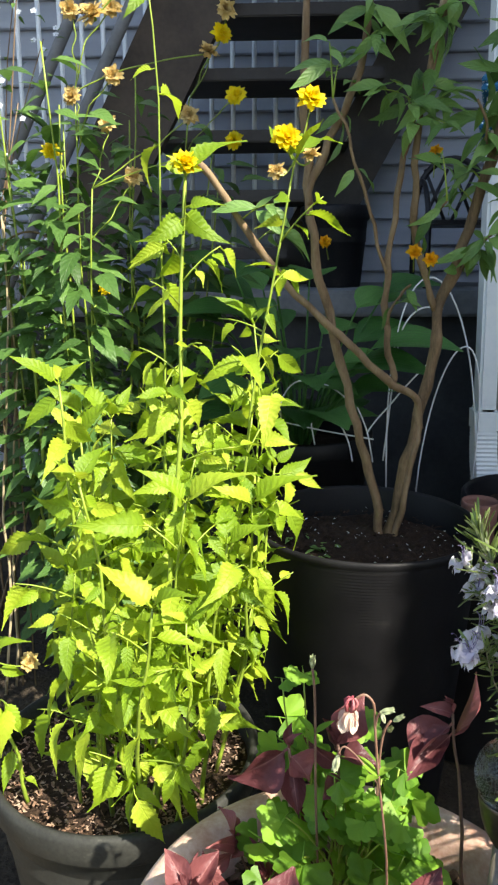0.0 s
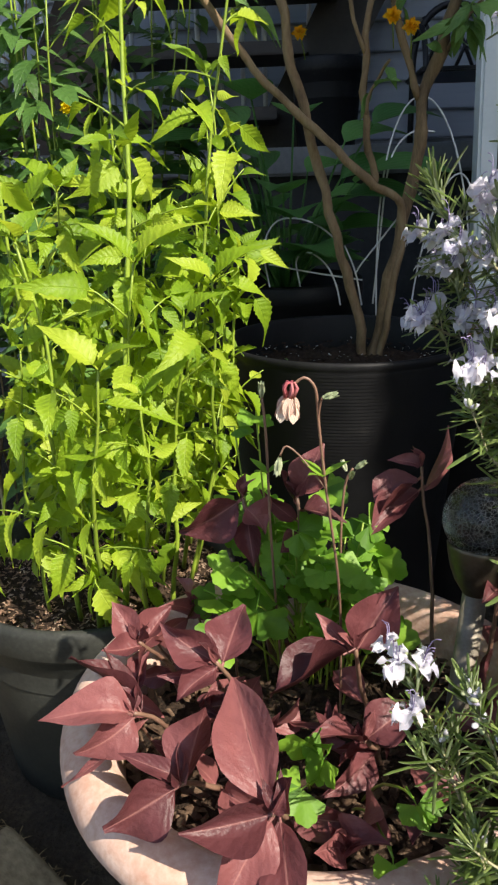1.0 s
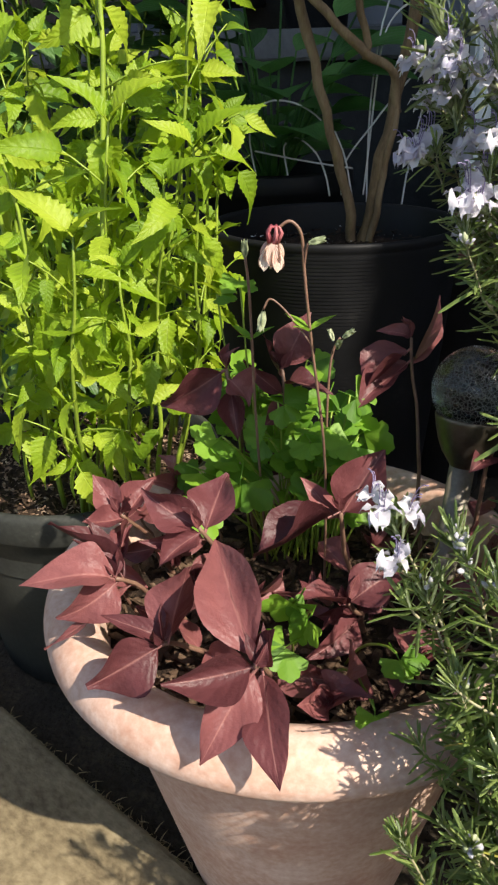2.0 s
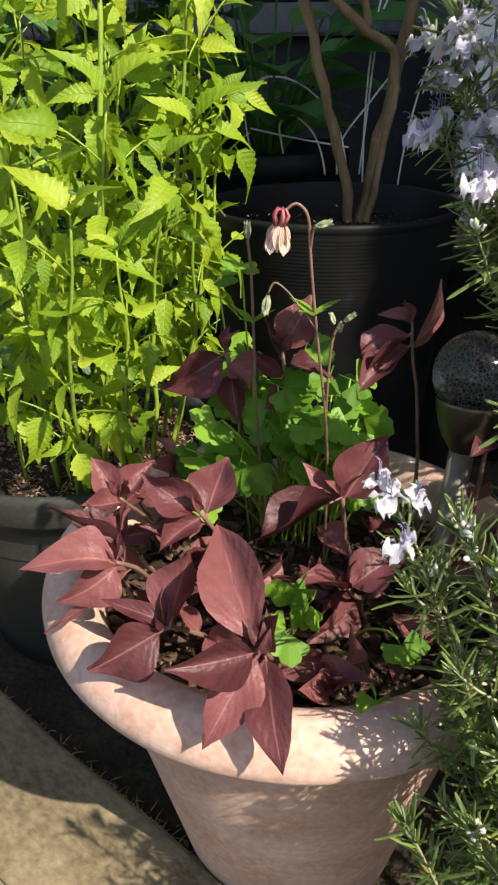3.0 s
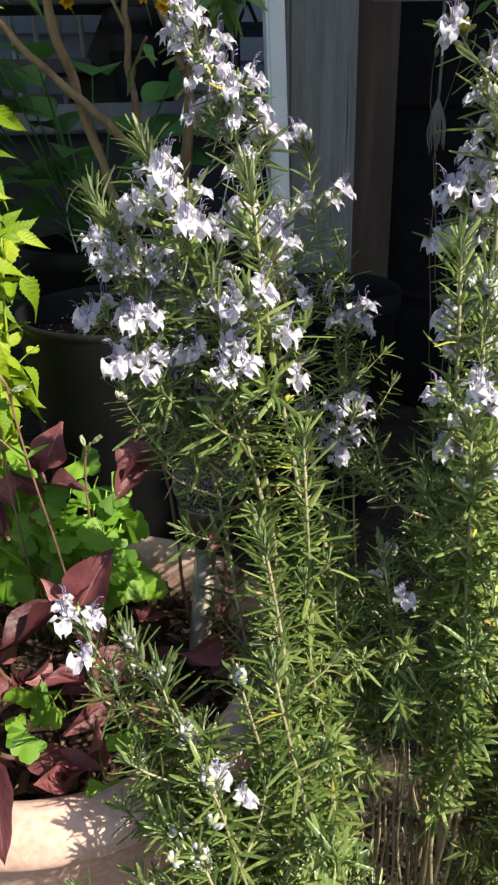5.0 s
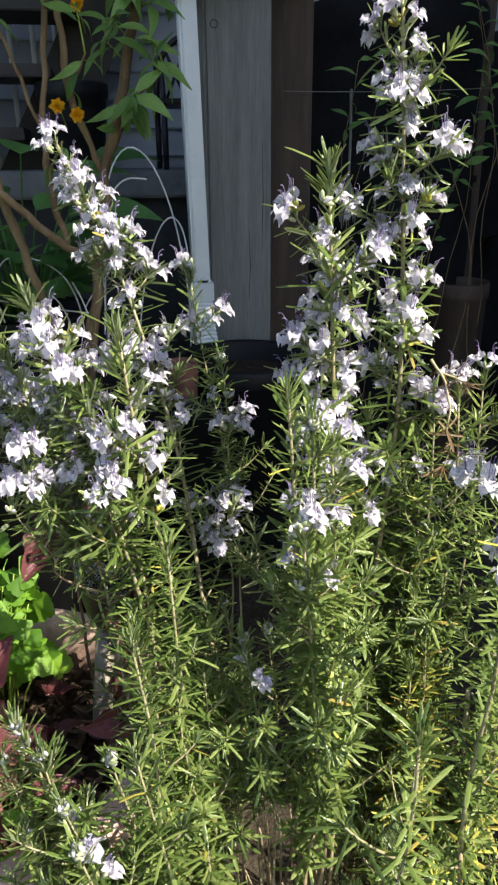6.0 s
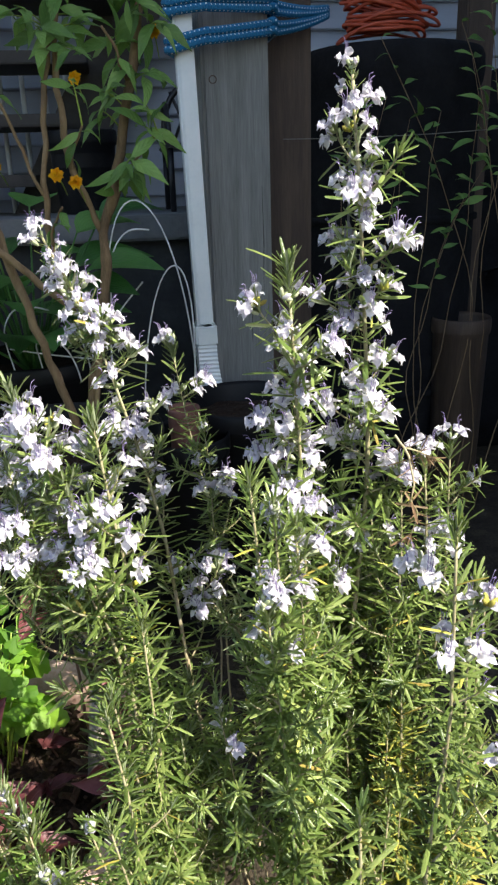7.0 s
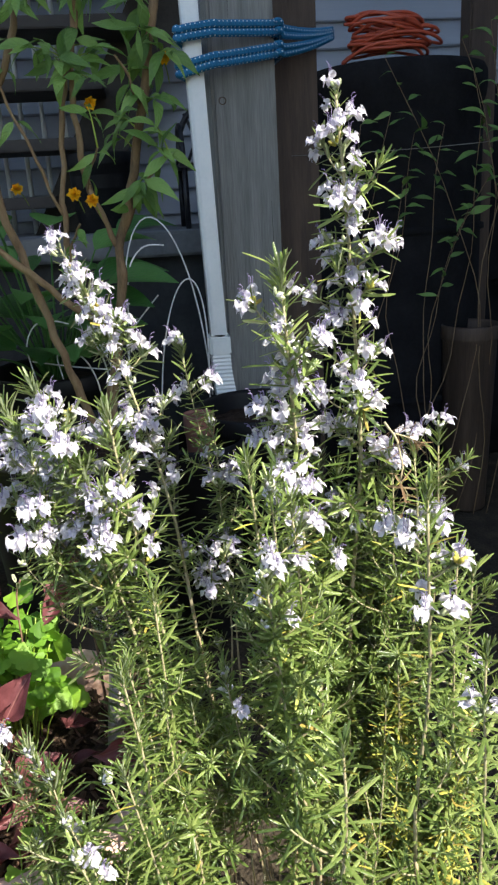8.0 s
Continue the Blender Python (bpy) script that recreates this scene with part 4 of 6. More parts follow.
# ---------------------------------------------------------------- golden-flowered kerria, lit, in its pot
def kerria(c):
    rng = random.Random(41)
    t = thing("kerria", (c[0], c[1], 0.27), "kerria shrub with bright yellow-green toothed leaves", "shrub")
    near, rest = [], Geo()

    def facing():
        return Vector((0.30 + rng.gauss(0, 0.75), -0.55 + rng.gauss(0, 0.75), 0.8 + rng.gauss(0, 0.4)))

    stems = []

    def stem(base, tip, bow, r=0.0032, wob=0.004):
        pts = curve(base, tip, bow, 14, wob, rng)
        stems.append((pts, (Vector(tip) - Vector(base)).length, r))

    z0 = 0.262
    stem((-0.065, 0.985, z0), (-0.012, 1.03, 1.068), (0.006, -0.01, 0), 0.0044)
    stem((-0.030, 1.060, z0), (0.110, 1.04, 1.085), (0.00, 0, 0.0), 0.0030)
    stem((0.010, 1.10, z0), (0.062, 1.085, 0.90), (0.028, 0, 0), 0.0024)
    stem((-0.095, 1.04, z0), (-0.055, 1.05, 1.30), (0.030, 0.02, 0), 0.0022, 0.007)
    stem((-0.12, 0.98, z0), (-0.155, 0.98, 0.84), (0.0, 0, 0), 0.0036)
    stem((-0.09, 0.955, z0), (-0.125, 0.93, 0.74), (0.01, 0, 0), 0.0036)
    stem((-0.24, 1.00, z0), (-0.265, 0.97, 0.50), (0, 0, 0), 0.0030)
    for i in range(23):
        a, r = rng.uniform(0, 6.283), 0.155 * math.sqrt(rng.random())
        bx, by = c[0] + r * math.cos(a), c[1] + r * math.sin(a)
        if bx < -0.185:
            bx = -0.125 + rng.uniform(-0.05, 0.13)
        h = rng.uniform(0.22, 0.54)
        stem((bx, by, z0), (bx + (bx - c[0]) * 0.45 + rng.uniform(-0.05, 0.05), by + (by - c[1]) * 0.35 + rng.uniform(-0.05, 0.04), z0 + h), (rng.uniform(-0.02, 0.02), rng.uniform(-0.02, 0.02), 0), rng.uniform(0.0022, 0.0036))

    def put(owner, p, d, up):
        ln, piece, me = rng.choice(KERRIA_LEAVES)
        m = scaled(frame_of(p, d, up), rng.uniform(0.8, 1.12))
        if p.y < 1.05 and len(near) < 300:
            near.append(part("leaf", me, owner, m=m))
        else:
            rest.add(piece, m)

    for k, (pts, ln, r) in enumerate(stems):
        g = Geo().add(tube(pts, [r * (1 - 0.6 * i / 14) for i in range(15)], 7))
        twigs = []
        nodes = int(ln / 0.030)
        for i in range(nodes):
            u = (0.24 if k > 6 else 0.16) + (0.76 if k > 6 else 0.84) * (i + 0.5) / nodes
            if u > 0.98 or (k == 3 and u > 0.55 and rng.random() < 0.6):
                continue
            p, d = along(pts, u)
            a = i * 2.4 + k
            out = Vector((math.cos(a), math.sin(a), 0))
            if rng.random() < 0.45 and u < 0.93 and not (k == 3 and u > 0.55):
                tw = curve(p, p + out * rng.uniform(0.03, 0.07) + Vector((0, 0, rng.uniform(0.01, 0.05))), (0, 0, 0.004), 4)
                twigs.append(tw)
            else:
                twigs.append((p, out))
        for w in twigs:
            if len(w) > 2:
                g.add(tube(w, [0.0012, 0.0011, 0.001, 0.0009, 0.0007], 5))
        owner = part("stem", g.mesh("stem", M_STEM_GREEN), t)
        for w in twigs:
            if len(w) > 2:
                for j in range(rng.randint(2, 4)):
                    p, d = along(w, 0.35 + 0.64 * j / 3)
                    s = Vector((-d.y, d.x, 0)).normalized() * (1 if j % 2 else -1)
                    dirn = d * 0.7 + s * rng.uniform(0.3, 1.0) + Vector((0, 0, rng.uniform(-1.6, 0.0)))
                    put(owner, p, dirn, facing())
            else:
                p, out = w
                put(owner, p, out + Vector((0, 0, rng.uniform(-1.4, 0.15))), facing())
        p, d = along(pts, 1.0)
        for j in range(3):
            a = j * 2.1 + k
            put(owner, p, d * 0.8 + Vector((math.cos(a), math.sin(a), 0)) * 0.7, Vector((0.2, -0.6, 1)))
    part("foliage", rest.mesh("foliage", M_KERRIA), t, "dense yellow-green leaves", kind="stuff")
    for (x, y, z, s, which) in ((-0.012, 1.03, 1.080, 1.2, 0), (0.100, 1.03, 1.106, 1.15, 0), (0.127, 1.03, 1.145, 1.1, 1), (0.128, 1.03, 1.088, 0.75, 2), (0.090, 1.03, 1.071, 0.75, 2), (-0.223, 1.00, 0.478, 0.85, 2),
                                (-0.115, 1.06, 1.240, 1.2, 2), (-0.055, 1.05, 1.315, 1.2, 2)):
        me = (KERRIA_FLOWERS + [KERRIA_FADED])[which]
        part("flower", me, t, "pale fading flower" if which == 2 else "bright yellow double flower", m=scaled(pose(x, y, z, rng.uniform(20, 60), rng.uniform(-25, 25), rng.uniform(-30, 30)), s))
        root = min((along(s_[0], 1.0)[0] for s_ in stems), key=lambda q: (q - Vector((x, y, z))).length)
        part("flower_stalk", Geo().add(tube(curve(root, (x, y, z - 0.005), (0, 0, -0.006), 6), 0.0010, 5)).mesh("flower_stalk", M_STEM_GREEN), t)


def shade_kerria(place, seed, count, spread, heights, flowers, label):
    rng = random.Random(seed)
    t = thing("kerria", place, label, "shrub")
    leaves = Geo()
    heads = []
    for k in range(count):
        a, r = rng.uniform(0, 6.283), spread * math.sqrt(rng.random())
        bx, by = place[0] + r * math.cos(a), place[1] + r * math.sin(a) * 0.6
        h = rng.uniform(*heights)
        pts = curve((bx * 0.5 + place[0] * 0.5, by * 0.5 + place[1] * 0.5, place[2]), (bx + rng.uniform(-0.1, 0.1), by + rng.uniform(-0.08, 0.08), place[2] + h), (0, 0, 0), 12, 0.008, rng)
        part("stem", Geo().add(tube(pts, [0.004 * (1 - 0.6 * i / 12) for i in range(13)], 6)).mesh("stem", M_STEM_GREEN), t)
        n = int(h / 0.032)
        for i in range(n):
            u = 0.15 + 0.85 * i / n
            p, d = along(pts, u)
            for _ in range(2):
                a = rng.uniform(0, 6.283)
                out = Vector((math.cos(a), math.sin(a), rng.uniform(-0.6, 0.3)))
                q = p + out * rng.uniform(0, 0.06)
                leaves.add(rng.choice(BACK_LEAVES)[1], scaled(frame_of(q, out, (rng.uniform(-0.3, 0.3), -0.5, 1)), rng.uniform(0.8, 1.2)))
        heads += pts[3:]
    part("foliage", leaves.mesh("foliage", M_SHRUB_SHADED), t, "toothed green leaves with shade painted into their colour", kind="stuff")
    for i, (x, y, z) in enumerate(flowers):
        me = KERRIA_FLOWERS[i % 2] if i in (0, 1, 3, 4, 9) else KERRIA_FADED
        part("flower", me, t, "orange-yellow double flower" if me != KERRIA_FADED else "faded ochre double flower", m=scaled(pose(x, y, z, rng.uniform(30, 80), rng.uniform(-25, 25), rng.uniform(-30, 30)), 1.25))
        root = min((q for q in heads if q.z < z - 0.03), key=lambda q: (q - Vector((x, y, z - 0.08))).length)
        part("flower_stalk", Geo().add(tube(curve(root, (x, y + 0.002, z - 0.004), (rng.uniform(-0.02, 0.02), 0, 0.01), 14, 0.004, rng), 0.0013, 6)).mesh("flower_stalk", M_STEM_GREEN), t)


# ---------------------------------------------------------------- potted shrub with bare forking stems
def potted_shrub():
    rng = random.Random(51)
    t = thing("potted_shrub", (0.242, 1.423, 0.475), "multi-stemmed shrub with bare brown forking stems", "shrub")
    leaves_at = []
    wood = []

    def limb(pts, r0, r1, leafy=0.0, every=0.05):
        path = []
        for a, b in zip(pts, pts[1:]):
            for s in range(5):
                path.append(Vector(a).lerp(Vector(b), s / 5))
        path.append(Vector(pts[-1]))
        sm = path[:]
        for _ in range(3):
            sm = [sm[0]] + [(sm[i - 1] + sm[i] * 2 + sm[i + 1]) / 4 for i in range(1, len(sm) - 1)] + [sm[-1]]
        n = len(sm)
        sm = [p + Vector((noise.noise(p * 22), noise.noise(p * 22 + Vector((4, 4, 0))), 0)) * 0.009 for p in sm]
        r1 = max(r1, 0.70 * r0)
        rad = [(r0 + (r1 - r0) * i / (n - 1)) * (1 + 0.22 * noise.noise(sm[i] * 45) + 0.16 * noise.noise(sm[i] * 120)) for i in range(n)]
        part("branch", Geo().add(tube(sm, rad, 9)).mesh("branch", M_STEM_WOODY), t)
        wood.extend(sm[4:])
        if leafy:
            ln = sum((b - a).length for a, b in zip(sm, sm[1:]))
            for i in range(int(ln * leafy / every)):
                u = 1 - leafy + leafy * (i + 0.5) / max(1, int(ln * leafy / every))
                leaves_at.append(along(sm, u))

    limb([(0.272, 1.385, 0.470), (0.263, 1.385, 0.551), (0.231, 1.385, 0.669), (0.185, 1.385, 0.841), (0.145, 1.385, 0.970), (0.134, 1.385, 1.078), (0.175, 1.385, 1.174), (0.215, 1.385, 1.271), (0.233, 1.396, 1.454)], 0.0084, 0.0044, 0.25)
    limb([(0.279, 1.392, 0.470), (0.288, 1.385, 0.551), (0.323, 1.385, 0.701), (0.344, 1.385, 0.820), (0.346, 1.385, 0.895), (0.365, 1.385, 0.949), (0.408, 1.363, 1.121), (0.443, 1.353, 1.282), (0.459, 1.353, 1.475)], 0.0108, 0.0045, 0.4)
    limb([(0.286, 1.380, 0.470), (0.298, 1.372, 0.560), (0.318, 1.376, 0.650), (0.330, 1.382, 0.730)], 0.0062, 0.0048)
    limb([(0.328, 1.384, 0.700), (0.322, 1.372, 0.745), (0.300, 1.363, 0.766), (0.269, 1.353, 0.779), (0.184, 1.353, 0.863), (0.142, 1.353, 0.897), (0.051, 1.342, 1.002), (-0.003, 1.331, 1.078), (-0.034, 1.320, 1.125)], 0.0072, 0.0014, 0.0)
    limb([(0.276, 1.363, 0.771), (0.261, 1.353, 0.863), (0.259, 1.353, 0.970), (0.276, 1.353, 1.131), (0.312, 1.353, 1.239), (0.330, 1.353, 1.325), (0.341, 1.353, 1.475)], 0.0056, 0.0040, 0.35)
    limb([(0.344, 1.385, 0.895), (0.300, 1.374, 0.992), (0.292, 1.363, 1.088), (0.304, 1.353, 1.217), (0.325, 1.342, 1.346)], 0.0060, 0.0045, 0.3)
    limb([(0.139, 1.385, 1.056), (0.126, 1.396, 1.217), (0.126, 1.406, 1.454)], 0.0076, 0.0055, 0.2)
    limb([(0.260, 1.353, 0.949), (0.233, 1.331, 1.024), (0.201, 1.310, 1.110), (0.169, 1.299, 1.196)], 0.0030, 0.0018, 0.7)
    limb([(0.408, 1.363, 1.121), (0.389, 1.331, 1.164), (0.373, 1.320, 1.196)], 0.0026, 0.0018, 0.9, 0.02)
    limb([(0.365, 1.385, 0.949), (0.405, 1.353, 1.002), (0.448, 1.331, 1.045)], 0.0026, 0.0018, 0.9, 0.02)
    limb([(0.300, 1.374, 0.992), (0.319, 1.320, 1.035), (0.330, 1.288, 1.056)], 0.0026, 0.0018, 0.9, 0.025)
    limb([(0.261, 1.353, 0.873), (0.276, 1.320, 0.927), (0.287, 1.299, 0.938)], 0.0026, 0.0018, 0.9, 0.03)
    def leaf(p, out, s):
        up = Vector((rng.gauss(0.2, 0.35), -0.8 + rng.gauss(0, 0.3), 0.8))
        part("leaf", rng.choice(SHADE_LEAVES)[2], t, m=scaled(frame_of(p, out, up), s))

    for p, d in leaves_at:
        a = rng.uniform(0, 3.14)
        for s in (0, math.pi):
            if rng.random() < 0.7:
                leaf(p, Vector((math.cos(a + s), math.sin(a + s), rng.uniform(-1.2, 0.4))), rng.uniform(0.55, 1.05))
    for k in range(34):                                  # leafy shoots from the nearest branch
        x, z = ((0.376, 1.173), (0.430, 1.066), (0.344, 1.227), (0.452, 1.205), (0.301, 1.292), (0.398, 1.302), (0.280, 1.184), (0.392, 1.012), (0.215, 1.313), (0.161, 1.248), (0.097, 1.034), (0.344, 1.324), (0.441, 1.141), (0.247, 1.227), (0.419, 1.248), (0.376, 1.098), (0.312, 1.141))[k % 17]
        p = Vector((x + rng.uniform(-0.02, 0.02), 1.342 + rng.uniform(-0.05, 0.04), z + rng.uniform(-0.025, 0.025)))
        q = min((w for w in wood if w.z < p.z + 0.005), key=lambda w: (w - p).length + 0.3 * abs(p.z - 0.03 - w.z))
        if (q - p).length > 0.09:
            p = q + (p - q).normalized() * 0.09
        sp = curve(q, p, (0, 0, 0.006), 6)
        part("twig", Geo().add(tube(sp, [0.0016, 0.0014, 0.0012, 0.0011, 0.0010, 0.0009, 0.0006], 5)).mesh("twig", M_STEM_GREEN), t)
        for j in range(rng.randint(4, 6)):
            a = j * 2.4 + k
            w, d = along(sp, 1.0 - 0.14 * j)
            leaf(w, Vector((math.cos(a), math.sin(a) * 0.7 - 0.2, rng.uniform(-1.1, 0.5))) + d * 0.5, rng.uniform(0.6, 1.15) * (0.7 if j == 0 else 1.0))
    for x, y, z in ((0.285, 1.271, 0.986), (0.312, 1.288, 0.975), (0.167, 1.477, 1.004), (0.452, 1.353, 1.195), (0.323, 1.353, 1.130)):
        part("flower", SHRUB_FLOWER, t, "small orange-yellow flower", m=scaled(pose(x, y, z, 70, 0, rng.uniform(-20, 20)), 0.75))
        part("flower_stalk", Geo().add(tube(curve((x + 0.01, y + 0.06, z - 0.03), (x, y + 0.002, z), (0, 0, 0.004), 5), 0.001, 5)).mesh("flower_stalk", M_STEM_GREEN), t)
    seedling = thing("seedling", (0.118, 1.385, 0.475), "small green weed seedlings on the soil", "seedling")
    for i in range(16):
        a = rng.uniform(0, 6.28)
        p = Vector((0.13 + rng.uniform(-0.04, 0.05), 1.30 + rng.uniform(-0.05, 0.05), 0.512))
        part("leaf", rng.choice(SHADE_LEAVES)[2], seedling, m=scaled(frame_of(p, (math.cos(a), math.sin(a), 0.35)), 0.4))


def hosta(c):
    rng = random.Random(61)
    t = thing("hosta", (c[0], c[1], c[2]), "broad dark green hosta leaves in shade", "plant")
    for i in range(40):
        a = i * 2.4
        out = Vector((math.cos(a), math.sin(a), 0))
        tip = Vector(c) + out * rng.uniform(0.04, 0.20) + Vector((0, 0, rng.uniform(0.05, 0.42)))
        st = curve(Vector(c) + out * 0.015, tip, (0, 0, 0.02), 6)
        owner = part("stalk", Geo().add(tube(st, [0.004, 0.0035, 0.003, 0.003, 0.0025, 0.0025, 0.002], 6)).mesh("stalk", M_HOSTA), t)
        ln = rng.uniform(0.11, 0.19)
        part("leaf", Geo().add(blade(ln, ln * 0.78, rows=10, cols=5, fold=0.25, droop=0.5, peak=0.33, point=0.9)).mesh("leaf", M_HOSTA), owner, m=frame_of(tip, out * 0.9 + Vector((0, 0, 0.5)), (0, -0.3, 1)))


# ---------------------------------------------------------------- purple-leaved plant and columbine in the terracotta pot
def purple_plant(c):
    rng = random.Random(71)
    t = thing("purple_loosestrife", (c[0], c[1], 0.32), "low plant with broad dusky purple leaves", "plant")
    up = Vector((0.25, -0.60, 0.85))

    def leaf(owner, base, tip, width, normal=None, droop=0.18):
        base, tip = Vector(base), Vector(tip)
        ln = (tip - base).length
        piece = blade(ln * 0.94, width * 1.08, rows=12, cols=5, fold=rng.uniform(0.35, 1.5), droop=droop * rng.uniform(-0.6, 2.6), peak=rng.uniform(0.32, 0.44), point=rng.uniform(0.95, 1.25), wave=rng.uniform(0.03, 0.10), stalk=ln * 0.08, curl=rng.uniform(-0.5, 0.5))
        nn = normal if normal is not None else up + Vector((rng.gauss(0, 0.65), rng.gauss(0, 0.5), rng.gauss(0, 0.3)))
        bent = []
        kink, twist, ph = rng.uniform(-0.5, 0.5), rng.uniform(-7, 7), rng.uniform(0, 6.28)
        for x, y, z in piece[0]:                         # sideways sweep, a twist along the rib and rippled edges
            s = y / ln
            c1, s1 = math.cos(twist * s * 0.12), math.sin(twist * s * 0.12)
            x, z = x * c1 - z * s1, x * s1 + z * c1
            bent.append((x + kink * ln * 0.16 * s * s, y, z + 0.10 * abs(x) * math.sin(s * 15 + ph + (2.0 if x > 0 else 0.0)) + ln * 0.02 * math.sin(s * 6 + ph)))
        part("leaf", Geo().add((bent, piece[1], piece[2])).mesh("leaf", M_PURPLE), owner, m=frame_of(base, tip - base, nn))

    def shoot(soil, head, tips, lower=2, thick=0.0027):
        pts = curve((soil[0], soil[1], 0.315), head, (0, 0, 0.01), 10, 0.002, rng)
        owner = part("stem", Geo().add(tube(pts, [thick * (1 - 0.4 * i / 10) for i in range(11)], 7)).mesh("stem", M_STEM_PURPLE), t)
        for i, (x, y, z, w) in enumerate(tips):
            node, _ = along(pts, 1.0 - 0.05 * i)
            leaf(owner, node, (x, y, z), w, Vector((0.15 + rng.gauss(0, 0.65), -0.55 + rng.gauss(0, 0.5), 0.75 + rng.gauss(0, 0.3))) if w < 0.038 else Vector((-0.15, -0.75, 0.60)), rng.uniform(0.05, 0.3))
        for i in range(lower):
            p, d = along(pts, 0.40 + 0.5 * i / max(1, lower))
            a = rng.uniform(0, 6.28)
            for s in (0, math.pi):
                q = p + Vector((math.cos(a + s), math.sin(a + s), rng.uniform(-0.25, 0.35))) * rng.uniform(0.035, 0.062)
                leaf(owner, p, q, rng.uniform(0.018, 0.028))
        for i in range(3):                               # young leaves at the tip
            a = rng.uniform(0, 6.28)
            leaf(owner, head, Vector(head) + Vector((math.cos(a) * 0.5, math.sin(a) * 0.5, 1)) * rng.uniform(0.014, 0.024), rng.uniform(0.006, 0.010))

    # front of the pot, leaning over the rim
    shoot((0.150, 0.610), (0.138, 0.525, 0.425), ((0.105, 0.605, 0.465, 0.0385), (0.083, 0.510, 0.418, 0.027), (0.101, 0.497, 0.375, 0.031), (0.154, 0.476, 0.379, 0.031), (0.148, 0.525, 0.451, 0.017)), 1)
    shoot((0.105, 0.640), (0.073, 0.570, 0.403), ((0.025, 0.545, 0.387, 0.037), (0.088, 0.600, 0.446, 0.034), (0.036, 0.575, 0.426, 0.014)), 1)
    shoot((0.075, 0.690), (0.032, 0.620, 0.421), ((-0.015, 0.598, 0.448, 0.034), (0.002, 0.590, 0.402, 0.032), (0.006, 0.650, 0.456, 0.013), (-0.007, 0.630, 0.467, 0.020), (-0.016, 0.588, 0.382, 0.018)), 0)
    shoot((0.125, 0.700), (0.093, 0.640, 0.452), ((0.049, 0.645, 0.476, 0.027), (0.064, 0.620, 0.436, 0.020), (0.110, 0.690, 0.471, 0.036), (0.051, 0.630, 0.441, 0.015)), 1)
    shoot((0.055, 0.760), (0.017, 0.715, 0.418), ((-0.007, 0.730, 0.448, 0.024), (0.042, 0.740, 0.438, 0.022), (-0.008, 0.690, 0.424, 0.020), (0.018, 0.680, 0.405, 0.018)), 1)
    # inner shoots among the columbine
    shoot((0.215, 0.700), (0.196, 0.635, 0.468), ((0.137, 0.598, 0.456, 0.031), (0.225, 0.660, 0.506, 0.036), (0.171, 0.645, 0.491, 0.016)), 1)
    shoot((0.225, 0.680), (0.202, 0.620, 0.398), ((0.168, 0.605, 0.425, 0.022), (0.238, 0.630, 0.427, 0.032)), 1)
    shoot((0.205, 0.610), (0.186, 0.560, 0.360), ((0.208, 0.552, 0.382, 0.025), (0.161, 0.540, 0.381, 0.022), (0.215, 0.600, 0.372, 0.022)), 0)
    shoot((0.260, 0.620), (0.252, 0.585, 0.372), ((0.228, 0.560, 0.366, 0.022), (0.285, 0.600, 0.385, 0.024), (0.240, 0.625, 0.380, 0.020)), 0)
    shoot((0.130, 0.810), (0.107, 0.775, 0.526), ((0.054, 0.760, 0.494, 0.036), (0.130, 0.768, 0.500, 0.030), (0.118, 0.752, 0.472, 0.022)), 1)
    shoot((0.165, 0.815), (0.155, 0.790, 0.520), ((0.178, 0.798, 0.568, 0.034), (0.134, 0.785, 0.550, 0.022), (0.186, 0.780, 0.520, 0.028), (0.122, 0.780, 0.525, 0.015), (0.142, 0.765, 0.476, 0.020)), 1)
    shoot((0.290, 0.790), (0.270, 0.818, 0.538), ((0.247, 0.812, 0.552, 0.014), (0.225, 0.800, 0.496, 0.034), (0.220, 0.795, 0.481, 0.030), (0.298, 0.848, 0.566, 0.020)), 0, 0.0022)
    shoot((0.300, 0.690), (0.320, 0.670, 0.393), ((0.282, 0.655, 0.385, 0.026), (0.324, 0.680, 0.425, 0.022), (0.345, 0.655, 0.400, 0.024)), 1)
    shoot((0.320, 0.760), (0.334, 0.745, 0.470), ((0.338, 0.735, 0.508, 0.018), (0.362, 0.750, 0.470, 0.022), (0.310, 0.720, 0.455, 0.020)), 1)
    for x, y, z in ((0.012, 0.690, 0.388), (0.020, 0.770, 0.400), (0.055, 0.800, 0.410), (0.085, 0.770, 0.395), (0.060, 0.650, 0.375)):
        shoot((x + 0.02, y), (x, y - 0.015, z), [(x + rng.uniform(-0.035, 0.04), y + rng.uniform(-0.045, 0.03), z + rng.uniform(-0.010, 0.030), rng.uniform(0.012, 0.019)) for _ in range(4)], 0, 0.0016)
    for i in range(9):                                   # small seedlings close to the soil
        a, r = rng.uniform(0, 6.283), 0.13 * math.sqrt(rng.random())
        sx, sy = c[0] + r * math.cos(a), c[1] + r * math.sin(a)
        shoot((sx, sy), (sx + rng.uniform(-0.015, 0.015), sy + rng.uniform(-0.02, 0.01), rng.uniform(0.345, 0.365)), [(sx + rng.uniform(-0.04, 0.04), sy + rng.uniform(-0.04, 0.03), rng.uniform(0.345, 0.372), rng.uniform(0.012, 0.020)) for _ in range(3)], 0, 0.0014)


